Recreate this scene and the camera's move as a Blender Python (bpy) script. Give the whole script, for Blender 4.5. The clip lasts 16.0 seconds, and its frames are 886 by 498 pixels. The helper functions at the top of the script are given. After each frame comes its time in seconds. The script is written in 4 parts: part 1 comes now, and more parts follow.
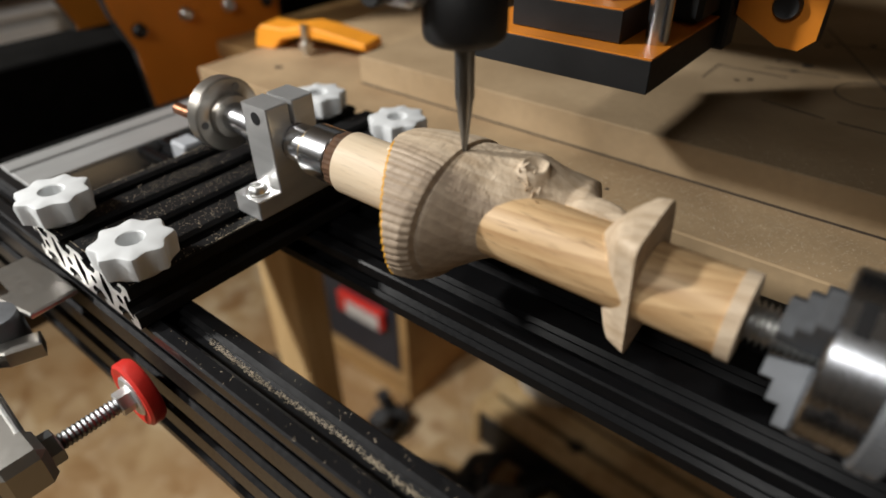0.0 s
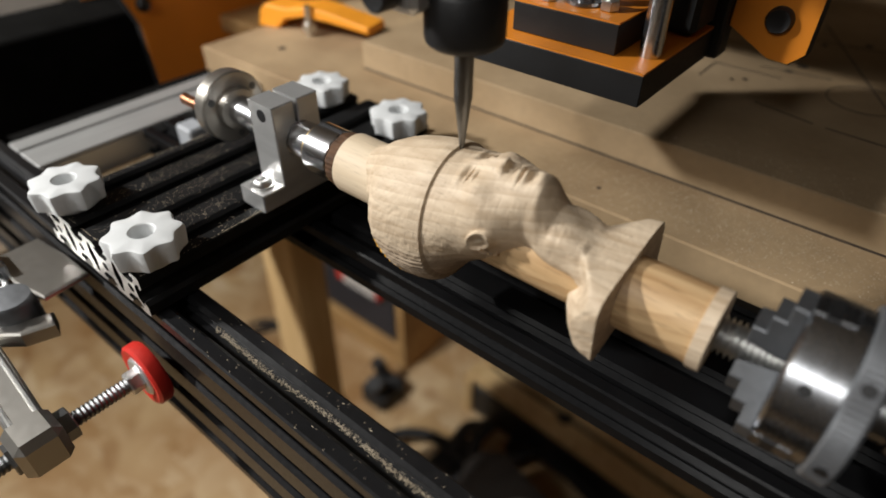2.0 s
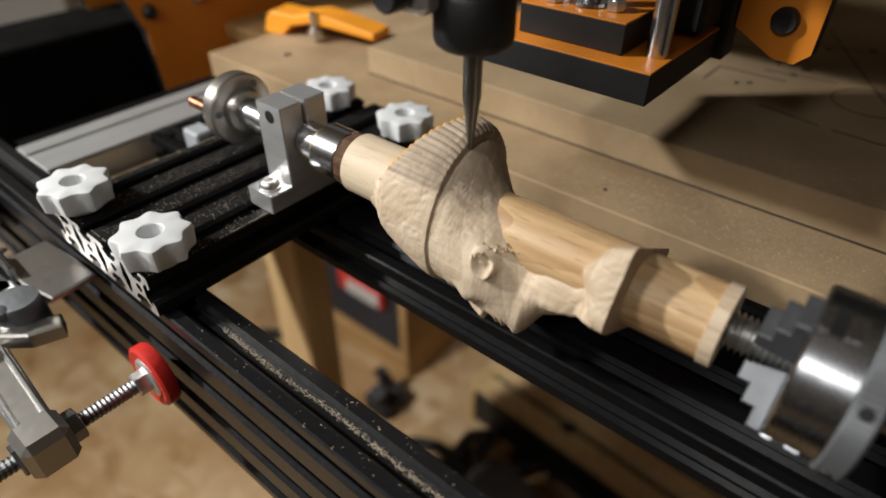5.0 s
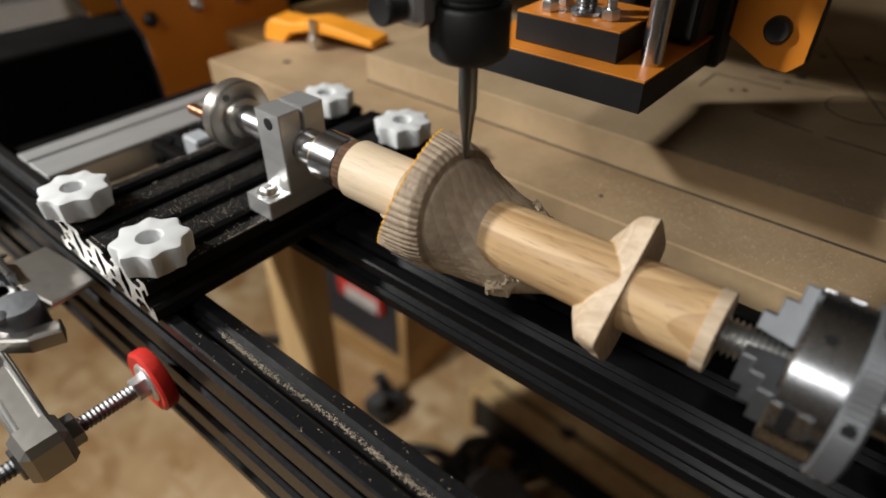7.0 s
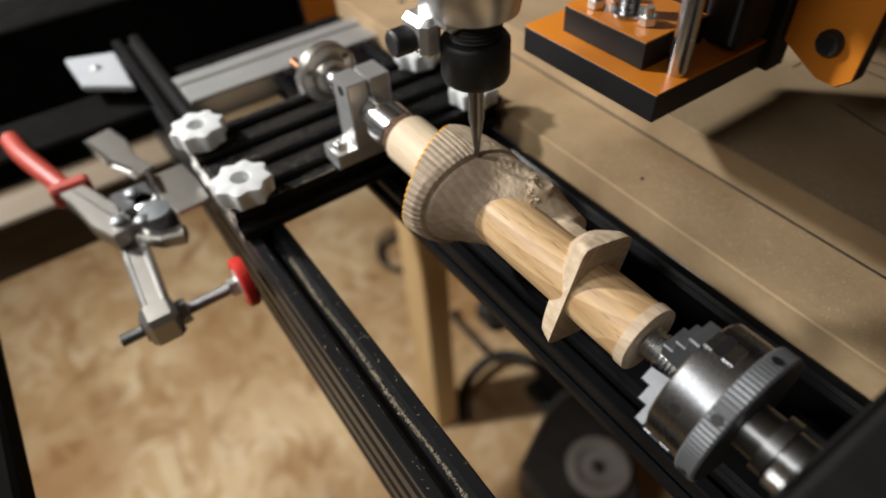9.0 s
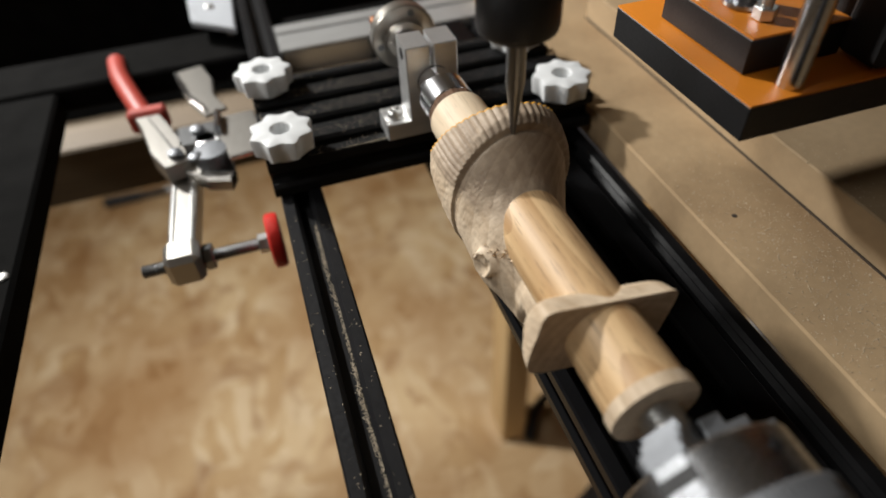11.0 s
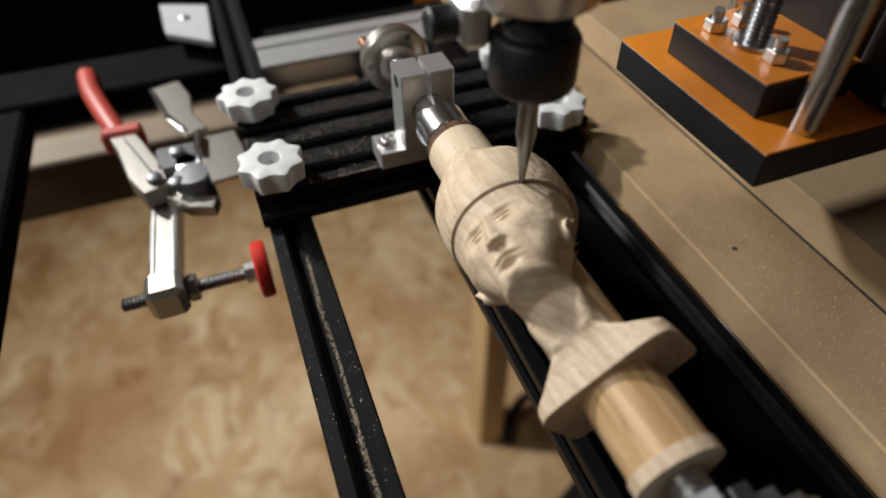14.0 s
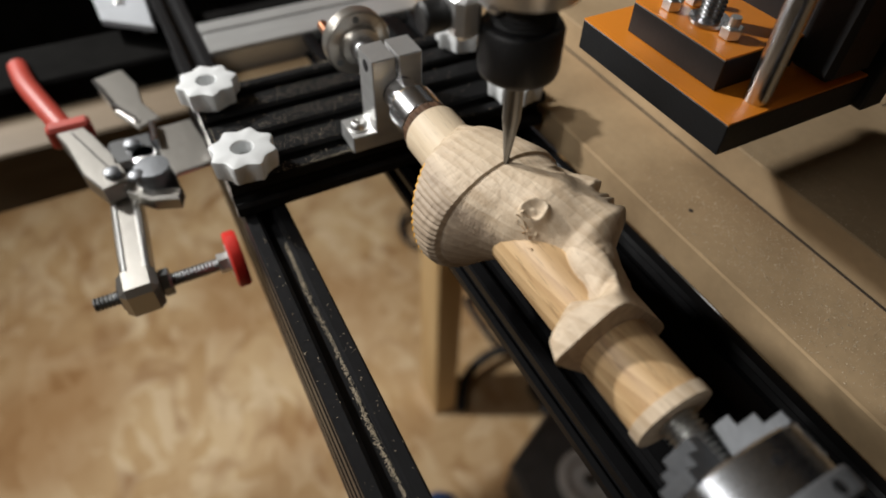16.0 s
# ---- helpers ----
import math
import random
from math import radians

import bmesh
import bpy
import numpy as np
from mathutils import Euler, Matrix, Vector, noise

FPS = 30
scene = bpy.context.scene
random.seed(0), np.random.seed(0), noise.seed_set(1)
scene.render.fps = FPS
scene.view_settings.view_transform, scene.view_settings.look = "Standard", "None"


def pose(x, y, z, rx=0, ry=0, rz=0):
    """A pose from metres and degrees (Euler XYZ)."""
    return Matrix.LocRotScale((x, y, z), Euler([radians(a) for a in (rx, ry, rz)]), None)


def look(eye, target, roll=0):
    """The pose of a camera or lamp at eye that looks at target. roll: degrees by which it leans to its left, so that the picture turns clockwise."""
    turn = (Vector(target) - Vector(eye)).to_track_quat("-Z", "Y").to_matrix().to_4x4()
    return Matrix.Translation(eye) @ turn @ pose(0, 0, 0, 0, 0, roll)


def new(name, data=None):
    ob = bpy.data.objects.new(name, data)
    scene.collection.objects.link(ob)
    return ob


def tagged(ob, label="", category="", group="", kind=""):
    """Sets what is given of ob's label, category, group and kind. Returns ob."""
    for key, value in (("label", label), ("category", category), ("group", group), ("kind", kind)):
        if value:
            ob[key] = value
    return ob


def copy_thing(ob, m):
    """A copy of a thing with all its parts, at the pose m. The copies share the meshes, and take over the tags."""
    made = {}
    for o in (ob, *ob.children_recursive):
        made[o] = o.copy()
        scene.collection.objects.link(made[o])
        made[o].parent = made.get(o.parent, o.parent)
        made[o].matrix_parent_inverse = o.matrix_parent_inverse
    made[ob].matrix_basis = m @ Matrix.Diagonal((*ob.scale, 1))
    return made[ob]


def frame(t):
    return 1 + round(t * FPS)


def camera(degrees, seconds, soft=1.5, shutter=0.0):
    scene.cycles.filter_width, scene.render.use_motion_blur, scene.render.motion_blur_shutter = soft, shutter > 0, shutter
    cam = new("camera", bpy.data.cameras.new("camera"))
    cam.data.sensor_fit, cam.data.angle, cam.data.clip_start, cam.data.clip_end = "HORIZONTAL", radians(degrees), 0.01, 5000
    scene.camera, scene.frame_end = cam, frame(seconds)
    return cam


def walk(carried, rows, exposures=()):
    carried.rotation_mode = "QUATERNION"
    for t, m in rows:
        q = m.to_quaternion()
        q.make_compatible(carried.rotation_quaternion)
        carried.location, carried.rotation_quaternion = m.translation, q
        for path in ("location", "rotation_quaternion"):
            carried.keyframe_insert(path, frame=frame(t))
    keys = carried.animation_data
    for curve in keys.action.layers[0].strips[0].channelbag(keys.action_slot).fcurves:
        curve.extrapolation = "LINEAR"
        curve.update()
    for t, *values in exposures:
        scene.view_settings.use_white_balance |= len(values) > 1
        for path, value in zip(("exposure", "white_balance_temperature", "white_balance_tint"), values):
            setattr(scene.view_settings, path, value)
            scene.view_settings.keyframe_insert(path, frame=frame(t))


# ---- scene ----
cam = camera(71.2, 16.0, soft=1.7, shutter=0.5)
PATH = [
    (0, (0.267, -0.073, 0.123), (-0.775, 1.188, -1.027), -1.3),
    (0.5, (0.269, -0.074, 0.123), (-0.779, 1.199, -1.009), -0.9),
    (1, (0.268, -0.075, 0.123), (-0.783, 1.201, -1.003), -0.7),
    (1.5, (0.269, -0.074, 0.133), (-0.75, 1.177, -1.049), -0.3),
    (2, (0.269, -0.074, 0.14), (-0.727, 1.141, -1.097), 0.4),
    (2.5, (0.269, -0.074, 0.14), (-0.731, 1.143, -1.092), 0.4),
    (3, (0.27, -0.075, 0.136), (-0.731, 1.146, -1.092), 0.5),
    (3.5, (0.27, -0.076, 0.134), (-0.731, 1.14, -1.099), 0.2),
    (4, (0.269, -0.076, 0.135), (-0.735, 1.135, -1.1), -0.1),
    (4.5, (0.269, -0.077, 0.136), (-0.741, 1.141, -1.087), -0.0),
    (7, (0.271, -0.078, 0.138), (-0.75, 1.158, -1.057), 0.2),
    (7.5, (0.276, -0.078, 0.137), (-0.739, 1.159, -1.063), -0.6),
    (8, (0.286, -0.083, 0.15), (-0.721, 1.086, -1.123), -2.3),
    (8.5, (0.302, -0.051, 0.167), (-0.841, 0.845, -1.207), -4.1),
    (9, (0.318, -0.048, 0.185), (-0.875, 0.695, -1.238), -4.2),
    (9.5, (0.321, -0.013, 0.174), (-1.016, 0.46, -1.236), -3.4),
    (9.7, (0.321, 0.0, 0.17), (-1.047, 0.39, -1.237), -3.6),
    (12, (0.311, -0.001, 0.154), (-1.058, 0.395, -1.249), -3.2),
    (12.5, (0.312, 0.001, 0.154), (-1.054, 0.394, -1.253), -3.7),
    (13, (0.312, 0.0, 0.153), (-1.054, 0.397, -1.253), -3.8),
    (13.5, (0.31, 0.0, 0.153), (-1.056, 0.398, -1.254), -3.9),
    (14, (0.295, -0.006, 0.163), (-1.032, 0.474, -1.254), -1.0),
    (14.5, (0.283, -0.017, 0.165), (-0.907, 0.558, -1.336), 2.0),
    (15, (0.282, -0.022, 0.169), (-0.891, 0.618, -1.319), 3.1),
    (15.5, (0.288, -0.025, 0.172), (-0.887, 0.626, -1.31), 2.4),
    (16, (0.292, -0.026, 0.171), (-0.893, 0.623, -1.304), 1.7),
]
walk(cam, [(t, look(eye, target, roll)) for t, eye, target, roll in PATH],
     [(0, 0.0), (8.0, 0.0), (8.7, 0.18), (9.7, 0.18), (12.0, 0.04), (13.0, 0.0), (14.2, -0.09), (16.0, -0.09)])
cam.data.dof.use_dof = True
cam.data.dof.focus_distance = 0.228
cam.data.dof.aperture_fstop = 5.6

# ---- world and light ----
world = bpy.data.worlds.new("workshop_air")
scene.world = world
world.use_nodes = True
world.node_tree.nodes["Background"].inputs[0].default_value = (1.0, 0.92, 0.83, 1)
world.node_tree.nodes["Background"].inputs[1].default_value = 0.11


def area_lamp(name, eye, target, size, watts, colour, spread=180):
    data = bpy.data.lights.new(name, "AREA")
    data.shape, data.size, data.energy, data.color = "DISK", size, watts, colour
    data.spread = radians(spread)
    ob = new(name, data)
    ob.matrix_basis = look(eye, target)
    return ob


area_lamp("work_lamp", (-0.66, -0.52, 0.62), (-0.28, 0.0, -0.42), 0.08, 10.0, (1.0, 0.985, 0.95), 120)
area_lamp("ceiling_lamp", (-0.46, -1.02, 1.34), (-0.05, 0.05, -0.2), 0.25, 11.5, (1.0, 0.985, 0.945))
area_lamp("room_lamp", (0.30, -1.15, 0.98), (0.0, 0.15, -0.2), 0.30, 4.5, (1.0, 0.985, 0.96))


# ---- materials ----
def mat(name, base, rough=0.5, metal=0.0, var=0.25, scale=40.0, bump=0.1, fine=400.0, other=None, stretch=(1, 1, 1), coat=0.0, spec=0.5):
    """A surface whose colour wanders between base and other (or a darker base) at two scales, with a fine relief."""
    m = bpy.data.materials.new(name)
    m.use_nodes = True
    nt = m.node_tree
    b = nt.nodes["Principled BSDF"]
    tc = nt.nodes.new("ShaderNodeTexCoord")
    mp = nt.nodes.new("ShaderNodeMapping")
    mp.inputs["Scale"].default_value = stretch
    nt.links.new(tc.outputs["Object"], mp.inputs["Vector"])
    n1 = nt.nodes.new("ShaderNodeTexNoise")
    n1.inputs["Scale"].default_value, n1.inputs["Detail"].default_value = scale, 5
    n2 = nt.nodes.new("ShaderNodeTexNoise")
    n2.inputs["Scale"].default_value, n2.inputs["Detail"].default_value = fine, 4
    for n in (n1, n2):
        nt.links.new(mp.outputs[0], n.inputs["Vector"])
    ramp = nt.nodes.new("ShaderNodeMapRange")
    ramp.inputs["From Min"].default_value, ramp.inputs["From Max"].default_value = 0.32, 0.68
    nt.links.new(n1.outputs["Fac"], ramp.inputs["Value"])
    mix = nt.nodes.new("ShaderNodeMix")
    mix.data_type = "RGBA"
    dark = other or tuple(c * (1 - var) for c in base)
    mix.inputs["A"].default_value, mix.inputs["B"].default_value = (*dark, 1), (*base, 1)
    nt.links.new(ramp.outputs[0], mix.inputs["Factor"])
    mix2 = nt.nodes.new("ShaderNodeMix")
    mix2.data_type, mix2.blend_type = "RGBA", "MULTIPLY"
    mix2.inputs["Factor"].default_value = 0.5
    r2 = nt.nodes.new("ShaderNodeMapRange")
    r2.inputs["To Min"].default_value, r2.inputs["To Max"].default_value = 1 - var * 0.8, 1 + var * 0.4
    nt.links.new(n2.outputs["Fac"], r2.inputs["Value"])
    nt.links.new(mix.outputs["Result"], mix2.inputs["A"])
    nt.links.new(r2.outputs[0], mix2.inputs["B"])
    nt.links.new(mix2.outputs["Result"], b.inputs["Base Color"])
    rr = nt.nodes.new("ShaderNodeMapRange")
    rr.inputs["To Min"].default_value, rr.inputs["To Max"].default_value = max(0.03, rough - 0.02 - 0.25 * var), min(1, rough + 0.02 + 0.25 * var)
    nt.links.new(n2.outputs["Fac"], rr.inputs["Value"])
    nt.links.new(rr.outputs[0], b.inputs["Roughness"])
    b.inputs["Metallic"].default_value = metal
    b.inputs["Coat Weight"].default_value = coat
    b.inputs["Specular IOR Level"].default_value = spec
    if bump:
        bp = nt.nodes.new("ShaderNodeBump")
        bp.inputs["Strength"].default_value, bp.inputs["Distance"].default_value = bump, 0.0006
        nt.links.new(n2.outputs["Fac"], bp.inputs["Height"])
        nt.links.new(bp.outputs[0], b.inputs["Normal"])
    return m


def wood(name, pale, dark, grain=(12, 90, 90), scale=9.0, pores=0.35, rough=0.6, bump=0.12, core=None, rings=0.0):
    """Wood with long grain along the first axis of the object: bands, streaks and short dark pores."""
    m = bpy.data.materials.new(name)
    m.use_nodes = True
    nt = m.node_tree
    b = nt.nodes["Principled BSDF"]
    tc = nt.nodes.new("ShaderNodeTexCoord")

    def noise_at(stretch, sc, det, dist=0.0):
        mp = nt.nodes.new("ShaderNodeMapping")
        mp.inputs["Scale"].default_value = stretch
        nt.links.new(tc.outputs["Object"], mp.inputs["Vector"])
        n = nt.nodes.new("ShaderNodeTexNoise")
        n.inputs["Scale"].default_value, n.inputs["Detail"].default_value, n.inputs["Distortion"].default_value = sc, det, dist
        nt.links.new(mp.outputs[0], n.inputs["Vector"])
        return n

    band = noise_at((grain[0] * 0.15, grain[1] * 0.2, grain[2] * 0.2), scale, 3, 0.6)
    streak = noise_at(grain, scale, 6)
    pore = noise_at((grain[0] * 5, grain[1] * 8, grain[2] * 8), scale, 2)
    add = nt.nodes.new("ShaderNodeMath")
    add.operation = "MULTIPLY_ADD"
    add.inputs[1].default_value = 0.55
    nt.links.new(streak.outputs["Fac"], add.inputs[0])
    half = nt.nodes.new("ShaderNodeMath")
    half.operation = "MULTIPLY"
    half.inputs[1].default_value = 0.45
    nt.links.new(band.outputs["Fac"], half.inputs[0])
    nt.links.new(half.outputs[0], add.inputs[2])
    ramp = nt.nodes.new("ShaderNodeMapRange")
    ramp.inputs["From Min"].default_value, ramp.inputs["From Max"].default_value = 0.36, 0.64
    tone = add.outputs[0]
    if rings:                                    # growth rings, cut at a slant to the axis
        mp = nt.nodes.new("ShaderNodeMapping")
        mp.inputs["Location"].default_value, mp.inputs["Rotation"].default_value = (0, 0.045, 0.030), (0, radians(11), radians(-9))
        nt.links.new(tc.outputs["Object"], mp.inputs["Vector"])
        ring = nt.nodes.new("ShaderNodeTexWave")
        ring.wave_type, ring.rings_direction, ring.wave_profile = "RINGS", "X", "SAW"
        for k, v in (("Scale", 85), ("Distortion", 0.8), ("Detail", 2), ("Detail Scale", 0.5)):
            ring.inputs[k].default_value = v
        nt.links.new(mp.outputs[0], ring.inputs["Vector"])
        swing = nt.nodes.new("ShaderNodeMath")
        swing.operation, swing.inputs[1].default_value, swing.inputs[2].default_value = "MULTIPLY_ADD", rings, -rings * 0.5
        nt.links.new(ring.outputs["Fac"], swing.inputs[0])
        both_tones = nt.nodes.new("ShaderNodeMath")
        nt.links.new(swing.outputs[0], both_tones.inputs[0])
        nt.links.new(tone, both_tones.inputs[1])
        tone = both_tones.outputs[0]
    nt.links.new(tone, ramp.inputs["Value"])
    mix = nt.nodes.new("ShaderNodeMix")
    mix.data_type = "RGBA"
    mix.inputs["A"].default_value, mix.inputs["B"].default_value = (*dark, 1), (*pale, 1)
    nt.links.new(ramp.outputs[0], mix.inputs["Factor"])
    if core:                                     # brown heartwood on one side of the blank
        sep = nt.nodes.new("ShaderNodeSeparateXYZ")
        nt.links.new(tc.outputs["Object"], sep.inputs[0])
        wav = nt.nodes.new("ShaderNodeMath")
        wav.operation, wav.inputs[1].default_value = "MULTIPLY_ADD", 0.016
        nt.links.new(band.outputs["Fac"], wav.inputs[0])
        nt.links.new(sep.outputs["Z"], wav.inputs[2])
        deep = nt.nodes.new("ShaderNodeMapRange")
        deep.interpolation_type = "SMOOTHSTEP"
        for k, v in (("From Min", 0.0065), ("From Max", -0.0015)):
            deep.inputs[k].default_value = v
        nt.links.new(wav.outputs[0], deep.inputs["Value"])
        ends = nt.nodes.new("ShaderNodeMapRange")
        ends.interpolation_type = "SMOOTHSTEP"
        for k, v in (("From Min", 0.190), ("From Max", 0.180)):
            ends.inputs[k].default_value = v
        nt.links.new(sep.outputs["X"], ends.inputs["Value"])
        fac = nt.nodes.new("ShaderNodeMath")
        fac.operation = "MULTIPLY"
        nt.links.new(deep.outputs[0], fac.inputs[0])
        nt.links.new(ends.outputs[0], fac.inputs[1])
        brown = nt.nodes.new("ShaderNodeMix")
        brown.data_type = "RGBA"
        brown.inputs["A"].default_value, brown.inputs["B"].default_value = (*core[1], 1), (*core[0], 1)
        nt.links.new(ramp.outputs[0], brown.inputs["Factor"])
        both = nt.nodes.new("ShaderNodeMix")
        both.data_type = "RGBA"
        nt.links.new(fac.outputs[0], both.inputs["Factor"])
        nt.links.new(mix.outputs["Result"], both.inputs["A"])
        nt.links.new(brown.outputs["Result"], both.inputs["B"])
        mix = both
    spot = nt.nodes.new("ShaderNodeMapRange")
    spot.inputs["From Min"].default_value, spot.inputs["From Max"].default_value = 0.61, 0.68
    spot.inputs["To Max"].default_value = pores
    nt.links.new(pore.outputs["Fac"], spot.inputs["Value"])
    mix2 = nt.nodes.new("ShaderNodeMix")
    mix2.data_type = "RGBA"
    mix2.inputs["B"].default_value = (*(c * 0.45 for c in dark), 1)
    nt.links.new(mix.outputs["Result"], mix2.inputs["A"])
    nt.links.new(spot.outputs[0], mix2.inputs["Factor"])
    nt.links.new(mix2.outputs["Result"], b.inputs["Base Color"])
    b.inputs["Roughness"].default_value = rough
    bp = nt.nodes.new("ShaderNodeBump")
    bp.inputs["Strength"].default_value, bp.inputs["Distance"].default_value = bump, 0.0004
    nt.links.new(streak.outputs["Fac"], bp.inputs["Height"])
    nt.links.new(bp.outputs[0], b.inputs["Normal"])
    return m


def strand_board(name):
    """Pressed strand board: large overlapping flakes of straw, tan and brown."""
    m = bpy.data.materials.new(name)
    m.use_nodes = True
    nt = m.node_tree
    b = nt.nodes["Principled BSDF"]
    tc = nt.nodes.new("ShaderNodeTexCoord")
    warp = nt.nodes.new("ShaderNodeTexNoise")
    warp.inputs["Scale"].default_value = 7
    nt.links.new(tc.outputs["Object"], warp.inputs["Vector"])
    push = nt.nodes.new("ShaderNodeMix")
    push.data_type, push.blend_type = "RGBA", "LINEAR_LIGHT"
    push.inputs["Factor"].default_value = 0.045
    nt.links.new(tc.outputs["Object"], push.inputs["A"])
    nt.links.new(warp.outputs["Color"], push.inputs["B"])
    last = None
    for k, (sx, sy, turn) in enumerate(((5, 15, 20), (14, 4.5, -15), (7, 19, 65))):
        mp = nt.nodes.new("ShaderNodeMapping")
        mp.inputs["Scale"].default_value, mp.inputs["Rotation"].default_value = (sx, sy, 1), (0, 0, radians(turn))
        nt.links.new(push.outputs["Result"], mp.inputs["Vector"])
        v = nt.nodes.new("ShaderNodeTexVoronoi")
        v.inputs["Scale"].default_value = 1.8
        nt.links.new(mp.outputs[0], v.inputs["Vector"])
        sep = nt.nodes.new("ShaderNodeSeparateColor")
        nt.links.new(v.outputs["Color"], sep.inputs[0])
        ramp = nt.nodes.new("ShaderNodeValToRGB")
        cols = ((0.0, (0.45, 0.30, 0.145)), (0.25, (0.50, 0.35, 0.185)), (0.6, (0.55, 0.405, 0.235)), (1.0, (0.60, 0.465, 0.295)))
        while len(ramp.color_ramp.elements) < len(cols):
            ramp.color_ramp.elements.new(0.5)
        for e, (p, c) in zip(ramp.color_ramp.elements, cols):
            e.position, e.color = p, (*c, 1)
        nt.links.new(sep.outputs[k % 3], ramp.inputs[0])
        if last is None:
            last = ramp.outputs[0]
        else:
            mix = nt.nodes.new("ShaderNodeMix")
            mix.data_type = "RGBA"
            nt.links.new(last, mix.inputs["A"])
            nt.links.new(ramp.outputs[0], mix.inputs["B"])
            cut = nt.nodes.new("ShaderNodeMath")
            cut.operation = "GREATER_THAN"
            cut.inputs[1].default_value = 0.55
            nt.links.new(sep.outputs[(k + 1) % 3], cut.inputs[0])
            nt.links.new(cut.outputs[0], mix.inputs["Factor"])
            last = mix.outputs["Result"]
    big = nt.nodes.new("ShaderNodeTexNoise")
    big.inputs["Scale"].default_value, big.inputs["Detail"].default_value = 3.6, 6
    nt.links.new(tc.outputs["Object"], big.inputs["Vector"])
    br = nt.nodes.new("ShaderNodeValToRGB")
    br.color_ramp.elements[0].position, br.color_ramp.elements[0].color = 0.32, (0.60, 0.46, 0.32, 1)
    br.color_ramp.elements[1].position, br.color_ramp.elements[1].color = 0.66, (1.0, 1.0, 1.0, 1)
    nt.links.new(big.outputs["Fac"], br.inputs[0])
    mul = nt.nodes.new("ShaderNodeMix")
    mul.data_type, mul.blend_type = "RGBA", "MULTIPLY"
    mul.inputs["Factor"].default_value = 1.0
    nt.links.new(last, mul.inputs["A"])
    nt.links.new(br.outputs[0], mul.inputs["B"])
    spill = nt.nodes.new("ShaderNodeTexNoise")                  # reddish brown bark and stains
    spill.inputs["Scale"].default_value, spill.inputs["Detail"].default_value, spill.inputs["Distortion"].default_value = 7.5, 4, 1.2
    nt.links.new(push.outputs["Result"], spill.inputs["Vector"])
    sm = nt.nodes.new("ShaderNodeMapRange")
    sm.inputs["From Min"].default_value, sm.inputs["From Max"].default_value, sm.inputs["To Max"].default_value = 0.53, 0.70, 0.8
    nt.links.new(spill.outputs["Fac"], sm.inputs["Value"])
    stain = nt.nodes.new("ShaderNodeMix")
    stain.data_type = "RGBA"
    stain.inputs["B"].default_value = (0.24, 0.115, 0.035, 1)
    nt.links.new(sm.outputs[0], stain.inputs["Factor"])
    nt.links.new(mul.outputs["Result"], stain.inputs["A"])
    nt.links.new(stain.outputs["Result"], b.inputs["Base Color"])
    b.inputs["Roughness"].default_value = 0.75
    return m


BLACK = mat("black_anodised", (0.012, 0.012, 0.0125), 0.55, 0.0, 0.4, 60, 0.05, 700, spec=0.12)
BLACK_DULL = mat("dull_black_paint", (0.0065, 0.0063, 0.0060), 0.8, 0.0, 0.4, 60, 0.05, 700, spec=0.02)
# dusty pine, its colour darkened to stand for the shade under the frame
DUSTY_SHADED_PINE = wood("dusty_shaded_timber", (0.14, 0.10, 0.06), (0.08, 0.055, 0.03), (60, 6, 60), 1.0, 0.1)
BLACK_SATIN = mat("black_anodised_satin", (0.007, 0.007, 0.0075), 0.24, 0.0, 0.25, 50, 0.03, 500, spec=0.05)
BLACK_GLOSS = mat("black_anodised_worn", (0.009, 0.009, 0.010), 0.34, 0.0, 0.3, 50, 0.03, 500, spec=0.32)
BLACK_MATT = mat("black_plastic", (0.012, 0.012, 0.0128), 0.5, 0.0, 0.3, 80, 0.1, 900)
RUBBER = mat("black_rubber", (0.02, 0.02, 0.021), 0.7, 0.0, 0.3, 80, 0.1, 900)
ALU = mat("bare_aluminium", (0.74, 0.74, 0.735), 0.34, 0.75, 0.15, 30, 0.06, 600, stretch=(1, 1, 6))
ALU_RAIL = mat("dull_aluminium_rail", (0.38, 0.38, 0.375), 0.42, 0.45, 0.15, 30, 0.05, 600, stretch=(6, 1, 1))
ALU_CUT = mat("cut_aluminium_end", (0.8, 0.8, 0.8), 0.35, 0.7, 0.15, 80, 0.1, 900)
STEEL = mat("turned_steel", (0.66, 0.67, 0.69), 0.26, 1.0, 0.08, 60, 0.04, 900, stretch=(8, 1, 1))
CHROME = mat("chromed_steel", (0.70, 0.71, 0.73), 0.22, 1.0, 0.06, 60, 0.02, 900)
STEEL_DARK = mat("dark_steel", (0.24, 0.245, 0.25), 0.36, 1.0, 0.05, 60, 0.02, 700)
RING_STEEL = mat("knurled_grey_steel", (0.245, 0.255, 0.272), 0.46, 0.7, 0.15, 60, 0.05, 700)
STEEL_BODY = mat("brushed_steel", (0.44, 0.455, 0.48), 0.27, 1.0, 0.1, 60, 0.03, 700, stretch=(8, 1, 1))
BRACKET_WHITE = mat("pale_printed_plastic", (0.32, 0.335, 0.36), 0.6, 0.0, 0.12, 60, 0.1, 500)
STEEL_JAW = mat("ground_steel", (0.23, 0.24, 0.255), 0.5, 0.9, 0.2, 80, 0.1, 500)
ZINC = mat("zinc_plated_steel", (0.72, 0.72, 0.71), 0.34, 1.0, 0.1, 90, 0.1, 500)
NICKEL = mat("nickel_plated_steel", (0.50, 0.48, 0.445), 0.36, 1.0, 0.05, 50, 0.02, 300)
